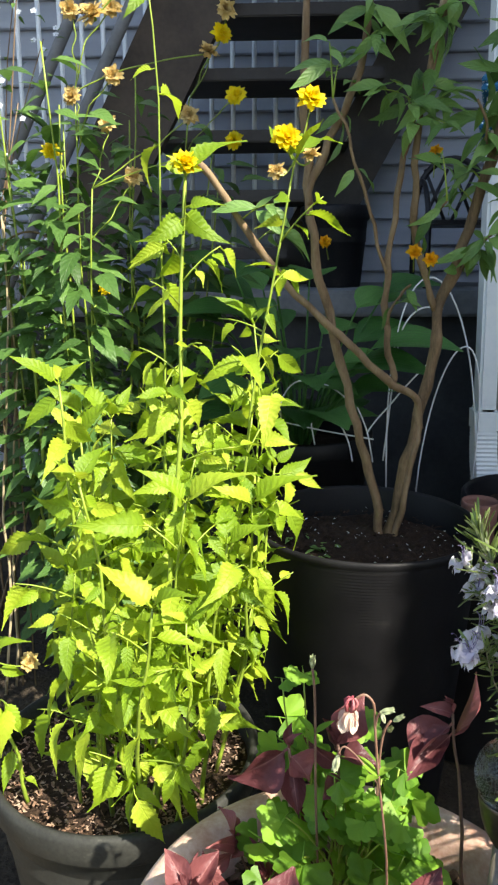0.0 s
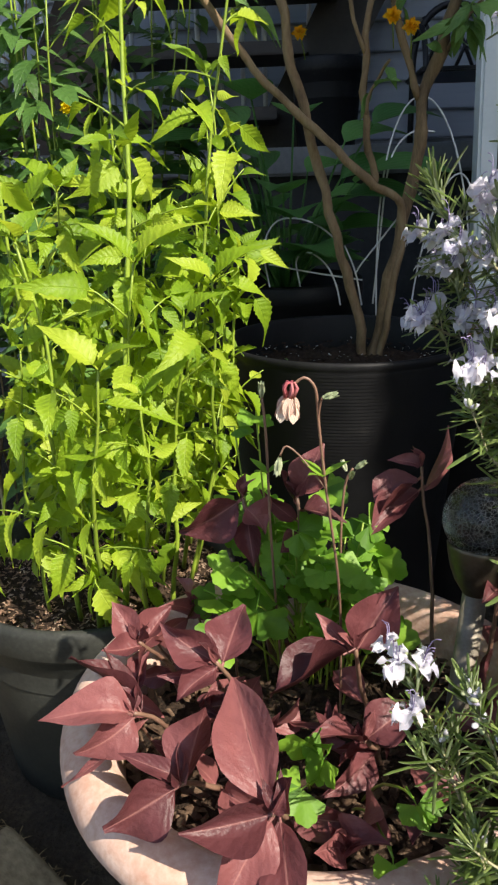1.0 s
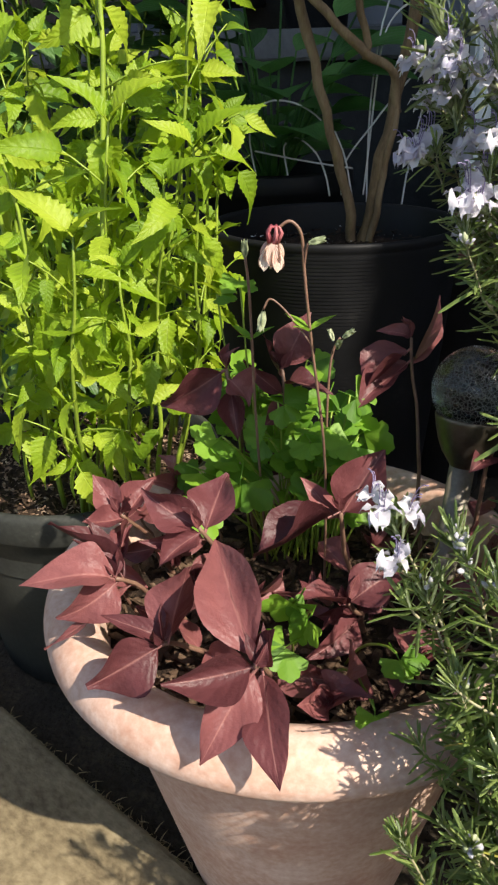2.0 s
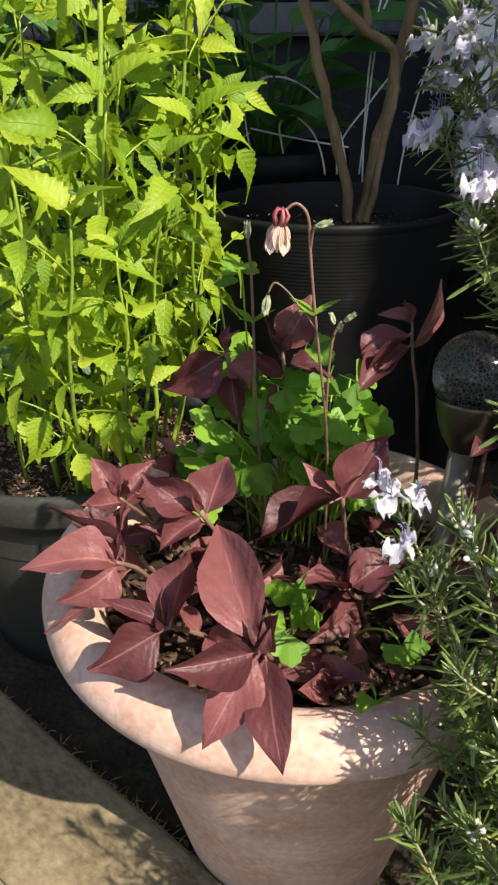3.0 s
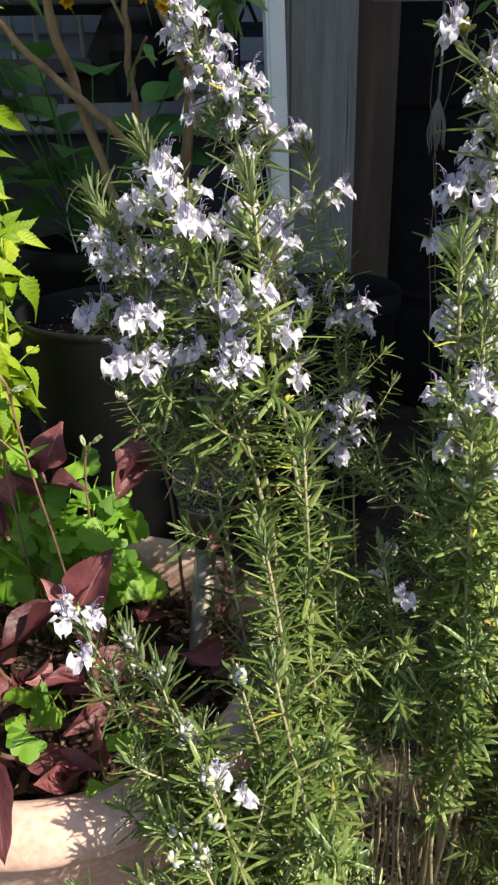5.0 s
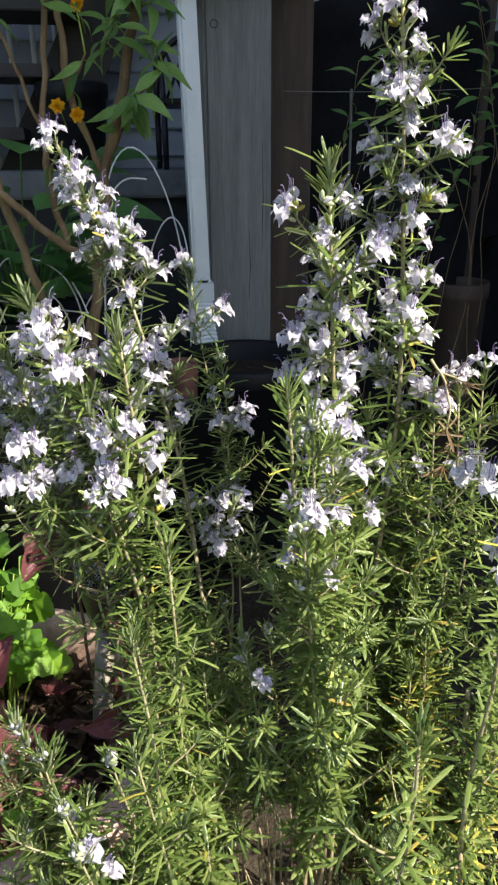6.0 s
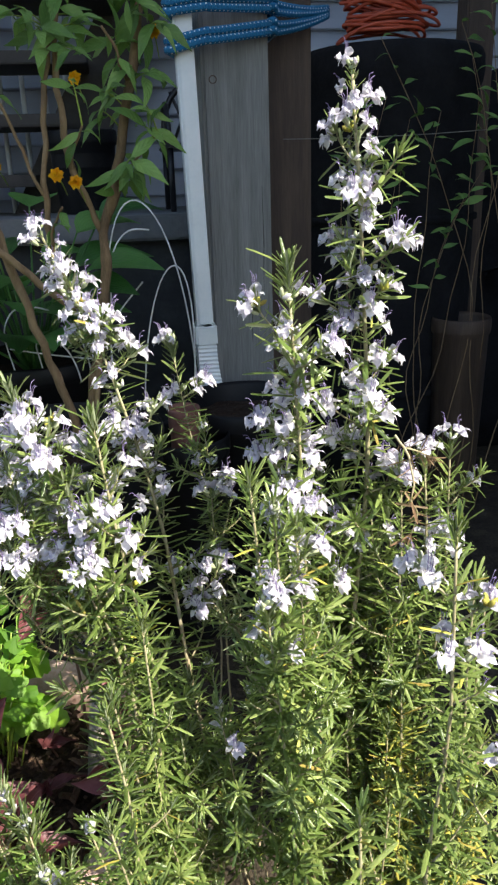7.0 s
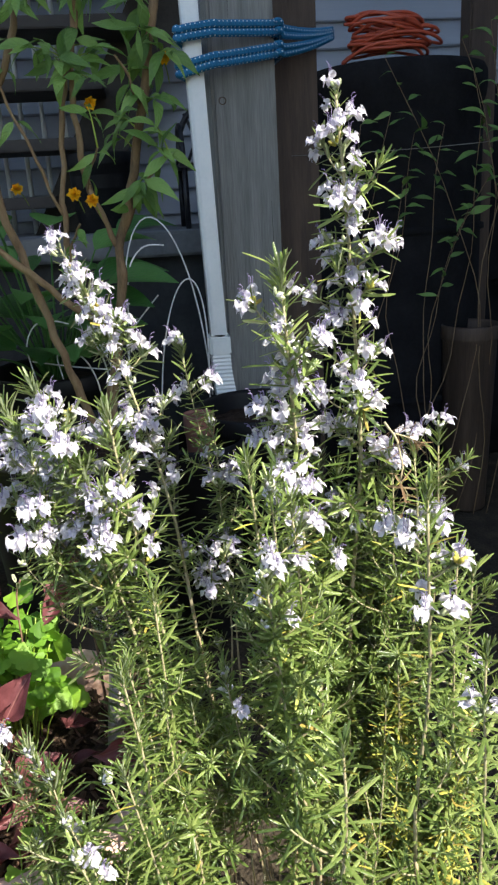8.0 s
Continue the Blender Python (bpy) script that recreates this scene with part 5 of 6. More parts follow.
def columbine_leaf_mesh(seed):
    """Three lobed leaflets on a short fork, facing +Z, along +Y."""
    rng = random.Random(seed)
    g = Geo()
    for a in (-62, 0, 62):
        ln = 0.0225 * rng.uniform(0.85, 1.2)
        n = 26
        verts, uvs = [(0, 0, 0)], [(0.5, 0.0)]
        for i in range(n + 1):
            q = -1.15 + 2.3 * i / n
            lobe = 0.80 + 0.20 * abs(math.cos(q * 2.6)) ** 0.6 + 0.025 * math.cos(q * 14)
            r = ln * lobe * (1.0 - 0.10 * abs(q))
            x, y = r * math.sin(q) * 0.85, r * math.cos(q) + ln * 0.12
            verts.append((x, y, 0.05 * ln * math.cos(q * 5) - 2.5 * (x * x + y * y)))
            uvs.append((0.5 + q / 2.6, r / ln))
        mid = []
        for v, w in list(zip(verts, uvs))[1:]:
            mid.append(((v[0] * 0.55, v[1] * 0.55, v[2] * 0.25), (w[0], w[1] * 0.55)))
        k = len(verts)
        verts += [m[0] for m in mid]
        uvs += [m[1] for m in mid]
        faces = [(0, k + i + 1, k + i) for i in range(n)] + [(k + i, k + i + 1, i + 2, i + 1) for i in range(n)]
        m = pose(0, 0, 0, 0, 0, 0) @ pose(0.002 * math.sin(-radians(a)), 0.006, 0, rng.uniform(-18, 12), rng.uniform(-15, 15), a)
        g.add((verts, faces, uvs), m)
    g.add(tube([(0, -0.012, -0.004), (0, 0, 0), (0, 0.008, 0)], [0.0008, 0.0007, 0.0005], 5))
    return g.mesh("leaf", M_COLUMBINE)


def columbine(c):
    rng = random.Random(81)
    t = thing("columbine", (0.16, 0.80, 0.32), "columbine with lobed green leaves and nodding pink flower", "plant")
    kinds = [columbine_leaf_mesh(s) for s in (1, 2, 3, 4, 5)]

    def leaf_on(p, root, size):
        st = curve(root, p, (0, 0, 0.015), 7, 0.001, rng)
        owner = part("stalk", Geo().add(tube(st, [0.0011] * 5 + [0.0009] * 3, 5)).mesh("stalk", M_STEM_GREEN), t)
        d = Vector((rng.uniform(-1, 1), rng.uniform(-1, 0.2), rng.uniform(-0.5, 0.2)))
        part("leaf", rng.choice(kinds), owner, m=scaled(frame_of(p, d, (0.35 + rng.gauss(0, 0.3), -0.6 + rng.gauss(0, 0.3), 0.9)), size))

    root = Vector((0.165, 0.80, 0.32))
    for i in range(58):
        if i % 2:
            x, y = rng.gauss(0.120, 0.034), rng.gauss(0.795, 0.035)
            z = rng.uniform(0.410, 0.480) + (0.03 if y > 0.8 else 0)
        else:
            x, y = rng.gauss(0.195, 0.024), rng.gauss(0.79, 0.035)
            z = rng.uniform(0.38, 0.500)
        leaf_on(Vector((x, y, z)), root + Vector((rng.uniform(-0.03, 0.03), rng.uniform(-0.03, 0.03), 0)), rng.uniform(0.75, 1.2))
    for x, y, z, s in ((0.165, 0.590, 0.425, 0.9), (0.175, 0.600, 0.405, 0.9), (0.160, 0.575, 0.40, 0.8), (0.229, 0.56, 0.405, 0.7), (0.215, 0.545, 0.37, 0.6), (0.200, 0.800, 0.475, 1.0), (0.215, 0.790, 0.495, 0.9), (0.19, 0.77, 0.465, 1.0), (0.225, 0.80, 0.45, 1.1), (0.215, 0.74, 0.44, 1.0), (0.217, 0.79, 0.40, 1.1), (0.215, 0.775, 0.42, 1.1), (0.235, 0.78, 0.38, 1.0), (0.12, 0.79, 0.60, 0.6), (0.10, 0.80, 0.585, 0.6)):
        leaf_on(Vector((x, y, z)), Vector((x * 0.6 + 0.066, y * 0.6 + 0.30, 0.325)), s)

    def stalk(pts, r):
        path = []
        for a, b in zip(pts, pts[1:]):
            for s in range(5):
                path.append(Vector(a).lerp(Vector(b), s / 5))
        path.append(Vector(pts[-1]))
        for _ in range(4):
            path = [path[0]] + [(path[i - 1] + path[i] * 2 + path[i + 1]) / 4 for i in range(1, len(path) - 1)] + [path[-1]]
        return part("flower_stem", Geo().add(tube(path, r, 6)).mesh("flower_stem", M_STEM_PURPLE), t)

    s1 = stalk([(0.19, 0.70, 0.33), (0.187, 0.655, 0.50), (0.175, 0.645, 0.585), (0.169, 0.643, 0.640), (0.168, 0.641, 0.664), (0.160, 0.641, 0.672), (0.151, 0.641, 0.664)], 0.0010)
    stalk([(0.14, 0.77, 0.33), (0.132, 0.752, 0.49), (0.130, 0.75, 0.60), (0.127, 0.75, 0.626)], 0.0012)
    stalk([(0.20, 0.80, 0.33), (0.194, 0.79, 0.472), (0.197, 0.79, 0.535), (0.205, 0.79, 0.548)], 0.0012)
    stalk([(0.169, 0.643, 0.640), (0.170, 0.641, 0.652), (0.1715, 0.639, 0.657)], 0.0008)
    stalk([(0.1745, 0.645, 0.59), (0.158, 0.65, 0.612), (0.147, 0.65, 0.622), (0.143, 0.65, 0.613)], 0.0007)
    for p in ((0.130, 0.75, 0.56), (0.172, 0.643, 0.60)):
        for a in (0.4, 2.4, 4.2):
            part("bract", Geo().add(blade(0.022, 0.008, rows=6, peak=0.4)).mesh("bract", M_COLUMBINE), s1, m=frame_of(p, (math.cos(a), math.sin(a), 0.6)))
    g = Geo()                                            # nodding bell: hangs along -Z
    for i in range(5):
        a = 72 * i
        g.add(blade(0.021, 0.010, rows=6, fold=0.5, droop=-0.12, peak=0.6, point=0.6), pose(0, 0, 0, 0, 0, a) @ pose(0, 0.003, 0, -82, 0, 0), 0)
        g.add(blade(0.019, 0.009, rows=6, fold=0.4, droop=0.10, peak=0.45, point=0.9), pose(0, 0, 0.001, 0, 0, a + 36) @ pose(0, 0.004, 0, -74, 0, 0), 0)
        sp = [(0.003 * math.cos(radians(a)), 0.003 * math.sin(radians(a)), 0.0), (0.0055 * math.cos(radians(a)), 0.0055 * math.sin(radians(a)), 0.007), (0.003 * math.cos(radians(a)), 0.003 * math.sin(radians(a)), 0.011), (0.001, 0.0, 0.0105)]
        g.add(tube(sp, [0.0022, 0.0016, 0.0012, 0.0006], 6), None, 1)
    g.add(tube([(0, 0, 0), (0, 0, -0.02)], [0.0025, 0.0012], 6), None, 2)
    part("flower", g.mesh("flower", M_PETAL_PINK, M_PETAL_ROSE, M_BUD), t, "nodding pale pink flower with rose spurs", m=scaled(pose(0.150, 0.641, 0.658, 4, 6, 0), 0.85))
    bud = Geo()
    for i in range(5):
        bud.add(blade(0.014, 0.006, rows=5, fold=0.5, droop=-0.1, peak=0.4, point=0.9), pose(0, 0, 0, 0, 0, 72 * i) @ pose(0, 0.0015, 0, 80, 0, 0))
    bm = bud.mesh("bud", M_BUD)
    for x, y, z, rx, ry, s in ((0.1715, 0.639, 0.657, 0, 75, 0.8), (0.143, 0.65, 0.612, 180, 10, 1.0), (0.127, 0.75, 0.626, 10, 0, 1.0), (0.207, 0.789, 0.548, 10, 50, 0.9), (0.199, 0.79, 0.545, -20, -20, 0.8), (0.202, 0.785, 0.54, 40, 10, 0.9)):
        part("bud", bm, t, "pale green flower bud", m=scaled(pose(x, y, z, rx, ry, 0), s))


# ---------------------------------------------------------------- rosemary
def needle(ln, w, bend):
    """A narrow blunt leaf along +Y with rolled edges: green above, pale beneath."""
    verts, uvs, faces = [], [], []
    for s, f in ((0.0, 0.40), (0.12, 0.85), (0.45, 1.0), (0.82, 0.95), (0.95, 0.62), (1.0, 0.15)):
        for c in (-1, 0, 1):
            verts.append((c * f * w / 2, s * ln, -bend * ln * s * s - 0.42 * abs(c) * f * w / 2))
            uvs.append(((c + 1) / 2, s))
    for i in range(5):
        for j in (0, 1):
            k = i * 3 + j
            faces.append((k, k + 1, k + 4, k + 3))
    low = ([(x * 0.72, y, z - w * 0.10) for x, y, z in verts], [tuple(reversed(f)) for f in faces], uvs)
    return (verts, faces, uvs), low


NEEDLES = [needle(ln, w * 1.14, bd) for ln, w, bd in ((0.024, 0.0027, 0.10), (0.028, 0.0029, 0.16), (0.031, 0.0030, 0.06), (0.019, 0.0025, 0.0), (0.027, 0.0028, -0.16), (0.030, 0.0030, 0.26), (0.016, 0.0023, -0.2))]


def rosemary():
    rng = random.Random(91)
    base = Vector((0.47, 0.575, 0.0))
    t = thing("rosemary", base, "tall flowering rosemary bush with pale lilac blooms", "shrub")

    def dress(g, pts, ln, start, spacing, size, dry=0.01, lush=1.0, tuft=1.0):
        """Needles in crossed pairs along a twig."""
        n = int(ln / spacing)
        for i in range(n):
            u = start + (1 - start) * (i + rng.uniform(0.2, 0.8)) / n
            p, d = along(pts, u)
            a0 = (i % 2) * math.pi / 2 + i * 0.25 + rng.uniform(-0.3, 0.3)
            side = d.orthogonal().normalized()
            other = d.cross(side)
            tipness = max(0.0, (u - 0.88) / 0.12) if ln > 0.05 else max(0.0, (u - 0.5) / 0.5)
            for j in range(2 + (rng.random() < 0.8 * lush) + (rng.random() < 0.6 * lush) + (rng.random() < 0.4 * lush)):
                a = a0 + math.pi * j + (0.8 * (j - 1) if j > 1 else 0) + rng.uniform(-0.25, 0.25)
                out = side * math.cos(a) + other * math.sin(a)
                lift = rng.uniform(-0.05, 0.50) + 0.9 * tipness
                m = scaled(frame_of(p, out + d * lift, d), size * rng.uniform(0.65, 1.15) * (1 - (0.55 if tuft < 0.5 else 0.15) * tipness) * (rng.uniform(0.5, 0.8) if j > 1 else 1.0))
                top, low = rng.choice(NEEDLES)
                if rng.random() < dry:
                    g.add(top, m, 2)
                else:
                    g.add(top, m, 0)
                    g.add(low, m, 1)
        p, d = along(pts, 1.0)                           # blunt tuft at the tip
        side = d.orthogonal().normalized()
        other = d.cross(side)
        for j in range(int((26 if ln > 0.12 else 9) * tuft)):
            a = j * 2.4
            m = scaled(frame_of(p - d * 0.0010 * j * 0.6, (side * math.cos(a) + other * math.sin(a)) * rng.uniform(0.08, 0.75) + d, d), size * rng.uniform(0.45, 0.72) * min(1.0, 0.25 + 0.75 * tuft))
            top, low = rng.choice(NEEDLES)
            g.add(top, m, 2 if dry > 0.8 else 0)
            g.add(low, m, 2 if dry > 0.8 else 1)

    def sprig(b, tip, bow, bare=0.1, bloom=0.0, bloom_from=0.35, side_shoots=6, r=0.0022, size=1.0, dry=0.010, spacing=0.0056, lush=1.0, crown=0):
        tip = Vector(tip) - (Vector(tip) - Vector(b)).normalized() * (0.018 if bloom <= 1.1 else 0.006) * size
        if bloom > 0.8:
            size, spacing, lush = size * 1.12, spacing * 1.18, lush * 0.75
        pts = curve(b, tip, bow, 16, 0.0048, rng)
        ln = sum((q - p).length for p, q in zip(pts, pts[1:]))
        rad = [r * (1 - 0.65 * i / 16) for i in range(17)]
        wood = Geo().add(tube(pts[:10], rad[:10], 6)).add(tube(pts[9:], rad[9:], 6), None, 1)
        g = Geo()
        dress(g, pts, ln * (1 - bare), bare, spacing, size, dry, lush, 0.35 if bloom > 1.1 else 1.7 if bloom > 0.8 else 1.0)
        blooms = []
        for i in range(side_shoots):
            u = bare + 0.05 + ((0.90 if bloom > 0.6 else 0.80) - bare) * (i + rng.random()) / max(1, side_shoots)
            p, d = along(pts, u)
            a = rng.uniform(0, 6.283)
            out = Vector((math.cos(a), math.sin(a), 0))
            l2 = min(rng.uniform(0.030, 0.095) * (1.2 - 0.75 * u), 0.028 if r < 0.0014 else 0.045 if bloom > 0.8 else 0.07)
            sp = curve(p, p + (out * rng.uniform(0.6, 1.3) + d * 0.8).normalized() * l2, out * 0.004, 6)
            wood.add(tube(sp, [0.0010, 0.0010, 0.0009, 0.0009, 0.0008, 0.0007, 0.0006], 5), None, 1)
            dress(g, sp, l2, 0.1, 0.0055 * (1.25 if bloom > 0.8 else 1.0), size * 0.82, dry, lush)
            if bloom and u > bloom_from:
                blooms.append((sp, 0.9))
        if bloom:
            count = int(ln * (0.97 - bloom_from) / 0.036 * min(1.0, bloom))
            for i in range(count):                       # short flowering shoots
                u = bloom_from + (0.95 - bloom_from) * (i + rng.random()) / count
                p, d = along(pts, u)
                a = i * 2.4 + rng.uniform(-0.6, 0.6)
                out = Vector((math.cos(a), math.sin(a), 0))
                l2 = rng.uniform(0.014, 0.034) * (1.25 - 0.5 * (u - bloom_from) / (1 - bloom_from))
                sp = curve(p, p + (out + d * rng.uniform(0.5, 1.1)).normalized() * l2, out * 0.002, 5)
                wood.add(tube(sp, [0.0008, 0.0008, 0.0008, 0.0007, 0.0007, 0.0006], 5), None, 1)
                dress(g, sp, l2, 0.15, 0.0055, size * 0.85, dry, lush)
                blooms.append((sp, 0.97))
        owner = part("stem", wood.mesh("stem", M_STEM_ROSEMARY, M_STEM_YOUNG), t)
        part("needles", g.mesh("needles", M_NEEDLE, M_NEEDLE_PALE, M_DEAD_LEAF if dry > 0.8 else M_NEEDLE_DRY), owner, kind="stuff")

        def flower(p, d, a, s=1.0):
            out = Vector((math.cos(a), math.sin(a), rng.uniform(-0.05, 0.35)))
            if rng.random() < 0.015:
                part("withered_bloom", ROS_WITHERED, owner, "brown withered bloom", m=scaled(frame_of(p + out * 0.004, out, (0, 0, 1)), 1.3))
            elif rng.random() < 0.20:
                part("bud", ROS_BUD, owner, m=scaled(frame_of(p + out * 0.003, out + d * 0.5, (0, 0, 1)), rng.uniform(0.9, 1.3)))
            else:
                part("flower", rng.choice(ROS_FLOWERS), owner, m=scaled(frame_of(p + out * 0.002, out + Vector((0, 0, rng.uniform(0.0, 0.7))), (rng.uniform(-0.25, 0.25), rng.uniform(-0.25, 0.25), 1)), s * rng.uniform(1.0, 1.45)))

        if bloom:
            top = 0.99 if bloom > 1.0 else 0.93
            n = max(1, int(ln * (top - bloom_from) / (0.019 if bloom > 1.1 and ln > 0.9 else 0.026)))
            for i in range(n):                           # whorls of blooms at the nodes
                if rng.random() > bloom:
                    continue
                u = bloom_from + (top - bloom_from) * (i + 0.3 + 0.4 * rng.random()) / n
                p, d = along(pts, u)
                a = rng.uniform(0, 6.283)
                m = rng.randint(1, 3)
                for j in range(m):
                    q = a + 6.283 * j / m + rng.uniform(-0.4, 0.4)
                    flower(p + d * rng.uniform(-0.004, 0.004) + Vector((math.cos(q), math.sin(q), 0.4)) * rng.uniform(0.002, 0.008), d, q)
            if bloom > 1.1:                              # the spike narrows in small young blooms
                for j in range(13):
                    p, d = along(pts, 0.87 + 0.13 * j / 13)
                    q = j * 2.3 + rng.uniform(-0.4, 0.4)
                    flower(p + Vector((math.cos(q), math.sin(q), 0.3)) * 0.004, d, q, 0.80 - 0.015 * j)
            for j in range(crown):                       # blooms crowding the very tip
                p, d = along(pts, 1.0 - 0.006 * (j // 3))
                a = j * 2.1 + rng.uniform(-0.3, 0.3)
                if bloom > 0.7:
                    flower(p + d * 0.006, d, a, 0.70 if bloom > 1.1 else 1.0)
                else:
                    out = Vector((math.cos(a), math.sin(a), 0.6))
                    part("bud", ROS_PALE_BUD, owner, "pale opening buds", m=scaled(frame_of(p - d * 0.004 + out * 0.004, out + d, (0, 0, 1)), rng.uniform(0.9, 1.3)))
            for sp, u in blooms:
                if rng.random() < min(0.92, 0.88 * bloom):
                    p, d = along(sp, u)
                    a = math.atan2(d.y, d.x)
                    for q in (0.0, 1.0, -1.0, 2.0)[:rng.randint(2, 4)]:
                        flower(p + d * rng.uniform(-0.006, 0.004), d, a + q + rng.uniform(-0.3, 0.3))

    # tall flowering stems
    sprig((0.520, 0.590, 0.02), (0.558, 0.632, 1.050), (0.030, 0.01, 0.0), 0.28, 1.2, 0.64, 20, 0.0036, 1.12, crown=2)
    sprig((0.500, 0.575, 0.02), (0.496, 0.588, 0.928), (0.018, 0.01, 0.0), 0.38, 1.08, 0.66, 19, 0.0032, 1.1)
    sprig((0.480, 0.560, 0.02), (0.449, 0.512, 0.788), (0.012, -0.005, 0.0), 0.42, 0.30, 0.80, 14, 0.0028)
    sprig((0.485, 0.560, 0.02), (0.466, 0.512, 0.765), (0.012, -0.005, 0.0), 0.42, 0.50, 0.85, 12, 0.0026, crown=4)
    sprig((0.480, 0.550, 0.02), (0.456, 0.490, 0.690), (0.010, -0.005, 0.0), 0.45, 0.75, 0.94, 10, 0.0024, crown=4)
    sprig((0.495, 0.570, 0.02), (0.486, 0.528, 0.742), (0.012, -0.005, 0.0), 0.45, 0.30, 0.85, 13, 0.0024)
    sprig((0.400, 0.590, 0.05), (0.302, 0.755, 0.934), (0.058, -0.01, 0.05), 0.22, 1.2, 0.66, 12, 0.0030, crown=3)
    sprig((0.385, 0.535, 0.05), (0.277, 0.606, 0.842), (0.030, -0.005, 0.03), 0.28, 1.05, 0.76, 11, 0.0030)
    sprig((0.385, 0.540, 0.05), (0.237, 0.672, 0.806), (0.020, 0.0, 0.06), 0.35, 1.0, 0.68, 9, 0.0026)
    sprig((0.390, 0.535, 0.05), (0.340, 0.580, 0.822), (0.015, 0.0, 0.0), 0.22, 0.70, 0.78, 16, 0.0030, 1.12, spacing=0.0050)
    sprig((0.385, 0.540, 0.10), (0.312, 0.590, 0.770), (0.015, 0.0, 0.02), 0.28, 0.60, 0.88, 8, 0.0024)
    sprig((0.385, 0.510, 0.05), (0.365, 0.530, 0.670), (0.005, 0.0, 0.0), 0.22, 0.1, 0.90, 7, 0.0024, 0.9)
    sprig((0.420, 0.640, 0.20), (0.416, 0.794, 0.826), (0.030, 0.05, 0.0), 0.58, 0.75, 0.84, 4, 0.0016, 0.9, crown=5)
    sprig((0.420, 0.620, 0.25), (0.443, 0.770, 0.745), (0.02, 0.03, 0.0), 0.52, 0.6, 0.80, 4, 0.0016, 0.9, crown=3)
    sprig((0.510, 0.598, 0.525), (0.400, 0.715, 0.600), (0.0, 0.0, -0.012), 0.30, 0.8, 0.72, 6, 0.0016, crown=4)
    sprig((0.540, 0.590, 0.05), (0.662, 0.640, 0.752), (0.03, 0.0, -0.04), 0.32, 0.75, 0.86, 12, 0.0024, crown=3)
    sprig((0.540, 0.580, 0.10), (0.628, 0.620, 0.748), (0.03, 0.0, -0.03), 0.32, 0.75, 0.86, 12, 0.0024, crown=3)
    sprig((0.550, 0.560, 0.05), (0.668, 0.560, 0.640), (0.03, 0.0, -0.05), 0.42, 0.7, 0.80, 8, 0.0024)
    sprig((0.560, 0.600, 0.10), (0.600, 0.640, 0.700), (0.02, 0.0, 0.0), 0.28, 0.3, 0.80, 13, 0.0026)
    sprig((0.540, 0.530, 0.05), (0.625, 0.500, 0.690), (0.03, 0.0, -0.03), 0.50, 0.4, 0.85, 6, 0.0024, 1.0)
    # lower shoots at the pot's side, each ending in a tuft or a few blooms
    sprig((0.385, 0.480, 0.03), (0.333, 0.490, 0.622), (0.005, -0.010, 0.0), 0.20, 0.15, 0.93, 14, 0.0026, 0.92, 0.02, 0.0060, 0.9)
    sprig((0.380, 0.470, 0.03), (0.312, 0.470, 0.540), (0.010, -0.010, 0.0), 0.22, 0.3, 0.94, 9, 0.0022, 0.90, crown=3)
    sprig((0.370, 0.465, 0.03), (0.276, 0.460, 0.512), (0.015, -0.010, 0.0), 0.30, 0.3, 0.94, 8, 0.0020, 0.88, spacing=0.007, crown=3)
    sprig((0.365, 0.450, 0.03), (0.288, 0.420, 0.512), (0.010, -0.010, 0.0), 0.35, 0.3, 0.94, 7, 0.0020, 0.85, spacing=0.0075, crown=3)
    sprig((0.360, 0.440, 0.03), (0.281, 0.380, 0.500), (0.015, -0.015, 0.0), 0.40, 0.2, 0.94, 6, 0.0020, 0.80, spacing=0.0075, crown=2)
    sprig((0.375, 0.455, 0.03), (0.330, 0.440, 0.572), (0.010, -0.010, 0.0), 0.28, 0.2, 0.95, 10, 0.0022, 0.95)
    sprig((0.385, 0.500, 0.03), (0.335, 0.535, 0.604), (0.010, -0.005, 0.0), 0.25, 0.2, 0.95, 9, 0.0022, 0.92)
    sprig((0.400, 0.500, 0.03), (0.364, 0.520, 0.572), (0.005, -0.005, 0.0), 0.25, 0.2, 0.92, 9, 0.0020, 0.85)
    sprig((0.400, 0.510, 0.03), (0.389, 0.540, 0.552), (0.005, 0.0, 0.0), 0.28, 0.0, 0.92, 8, 0.0020, 0.85)
    sprig((0.450, 0.550, 0.03), (0.419, 0.560, 0.502), (0.005, 0.0, 0.0), 0.70, 0.0, 0.92, 6, 0.0018, 0.80)
    sprig((0.460, 0.520, 0.03), (0.419, 0.530, 0.582), (0.010, 0.0, 0.0), 0.68, 0.3, 0.94, 6, 0.0018, 0.85, crown=2)
    sprig((0.430, 0.560, 0.03), (0.401, 0.600, 0.562), (0.010, 0.0, 0.0), 0.68, 0.2, 0.94, 5, 0.0018, 0.85)
    sprig((0.450, 0.600, 0.10), (0.426, 0.680, 0.518), (0.010, 0.0, 0.0), 0.58, 0.2, 0.94, 4, 0.0016, 0.80, crown=2)
    sprig((0.470, 0.600, 0.10), (0.463, 0.640, 0.510), (0.005, 0.0, 0.0), 0.70, 0.3, 0.92, 4, 0.0016, 0.80, crown=3)
    sprig((0.350, 0.450, 0.03), (0.209, 0.533, 0.546), (0.030, -0.020, 0.0), 0.24, 0.75, 0.99, 18, 0.0020, 1.05, crown=4)
    sprig((0.350, 0.445, 0.03), (0.243, 0.515, 0.545), (0.025, -0.020, 0.0), 0.24, 0.40, 0.97, 18, 0.0020, 1.05, crown=3)
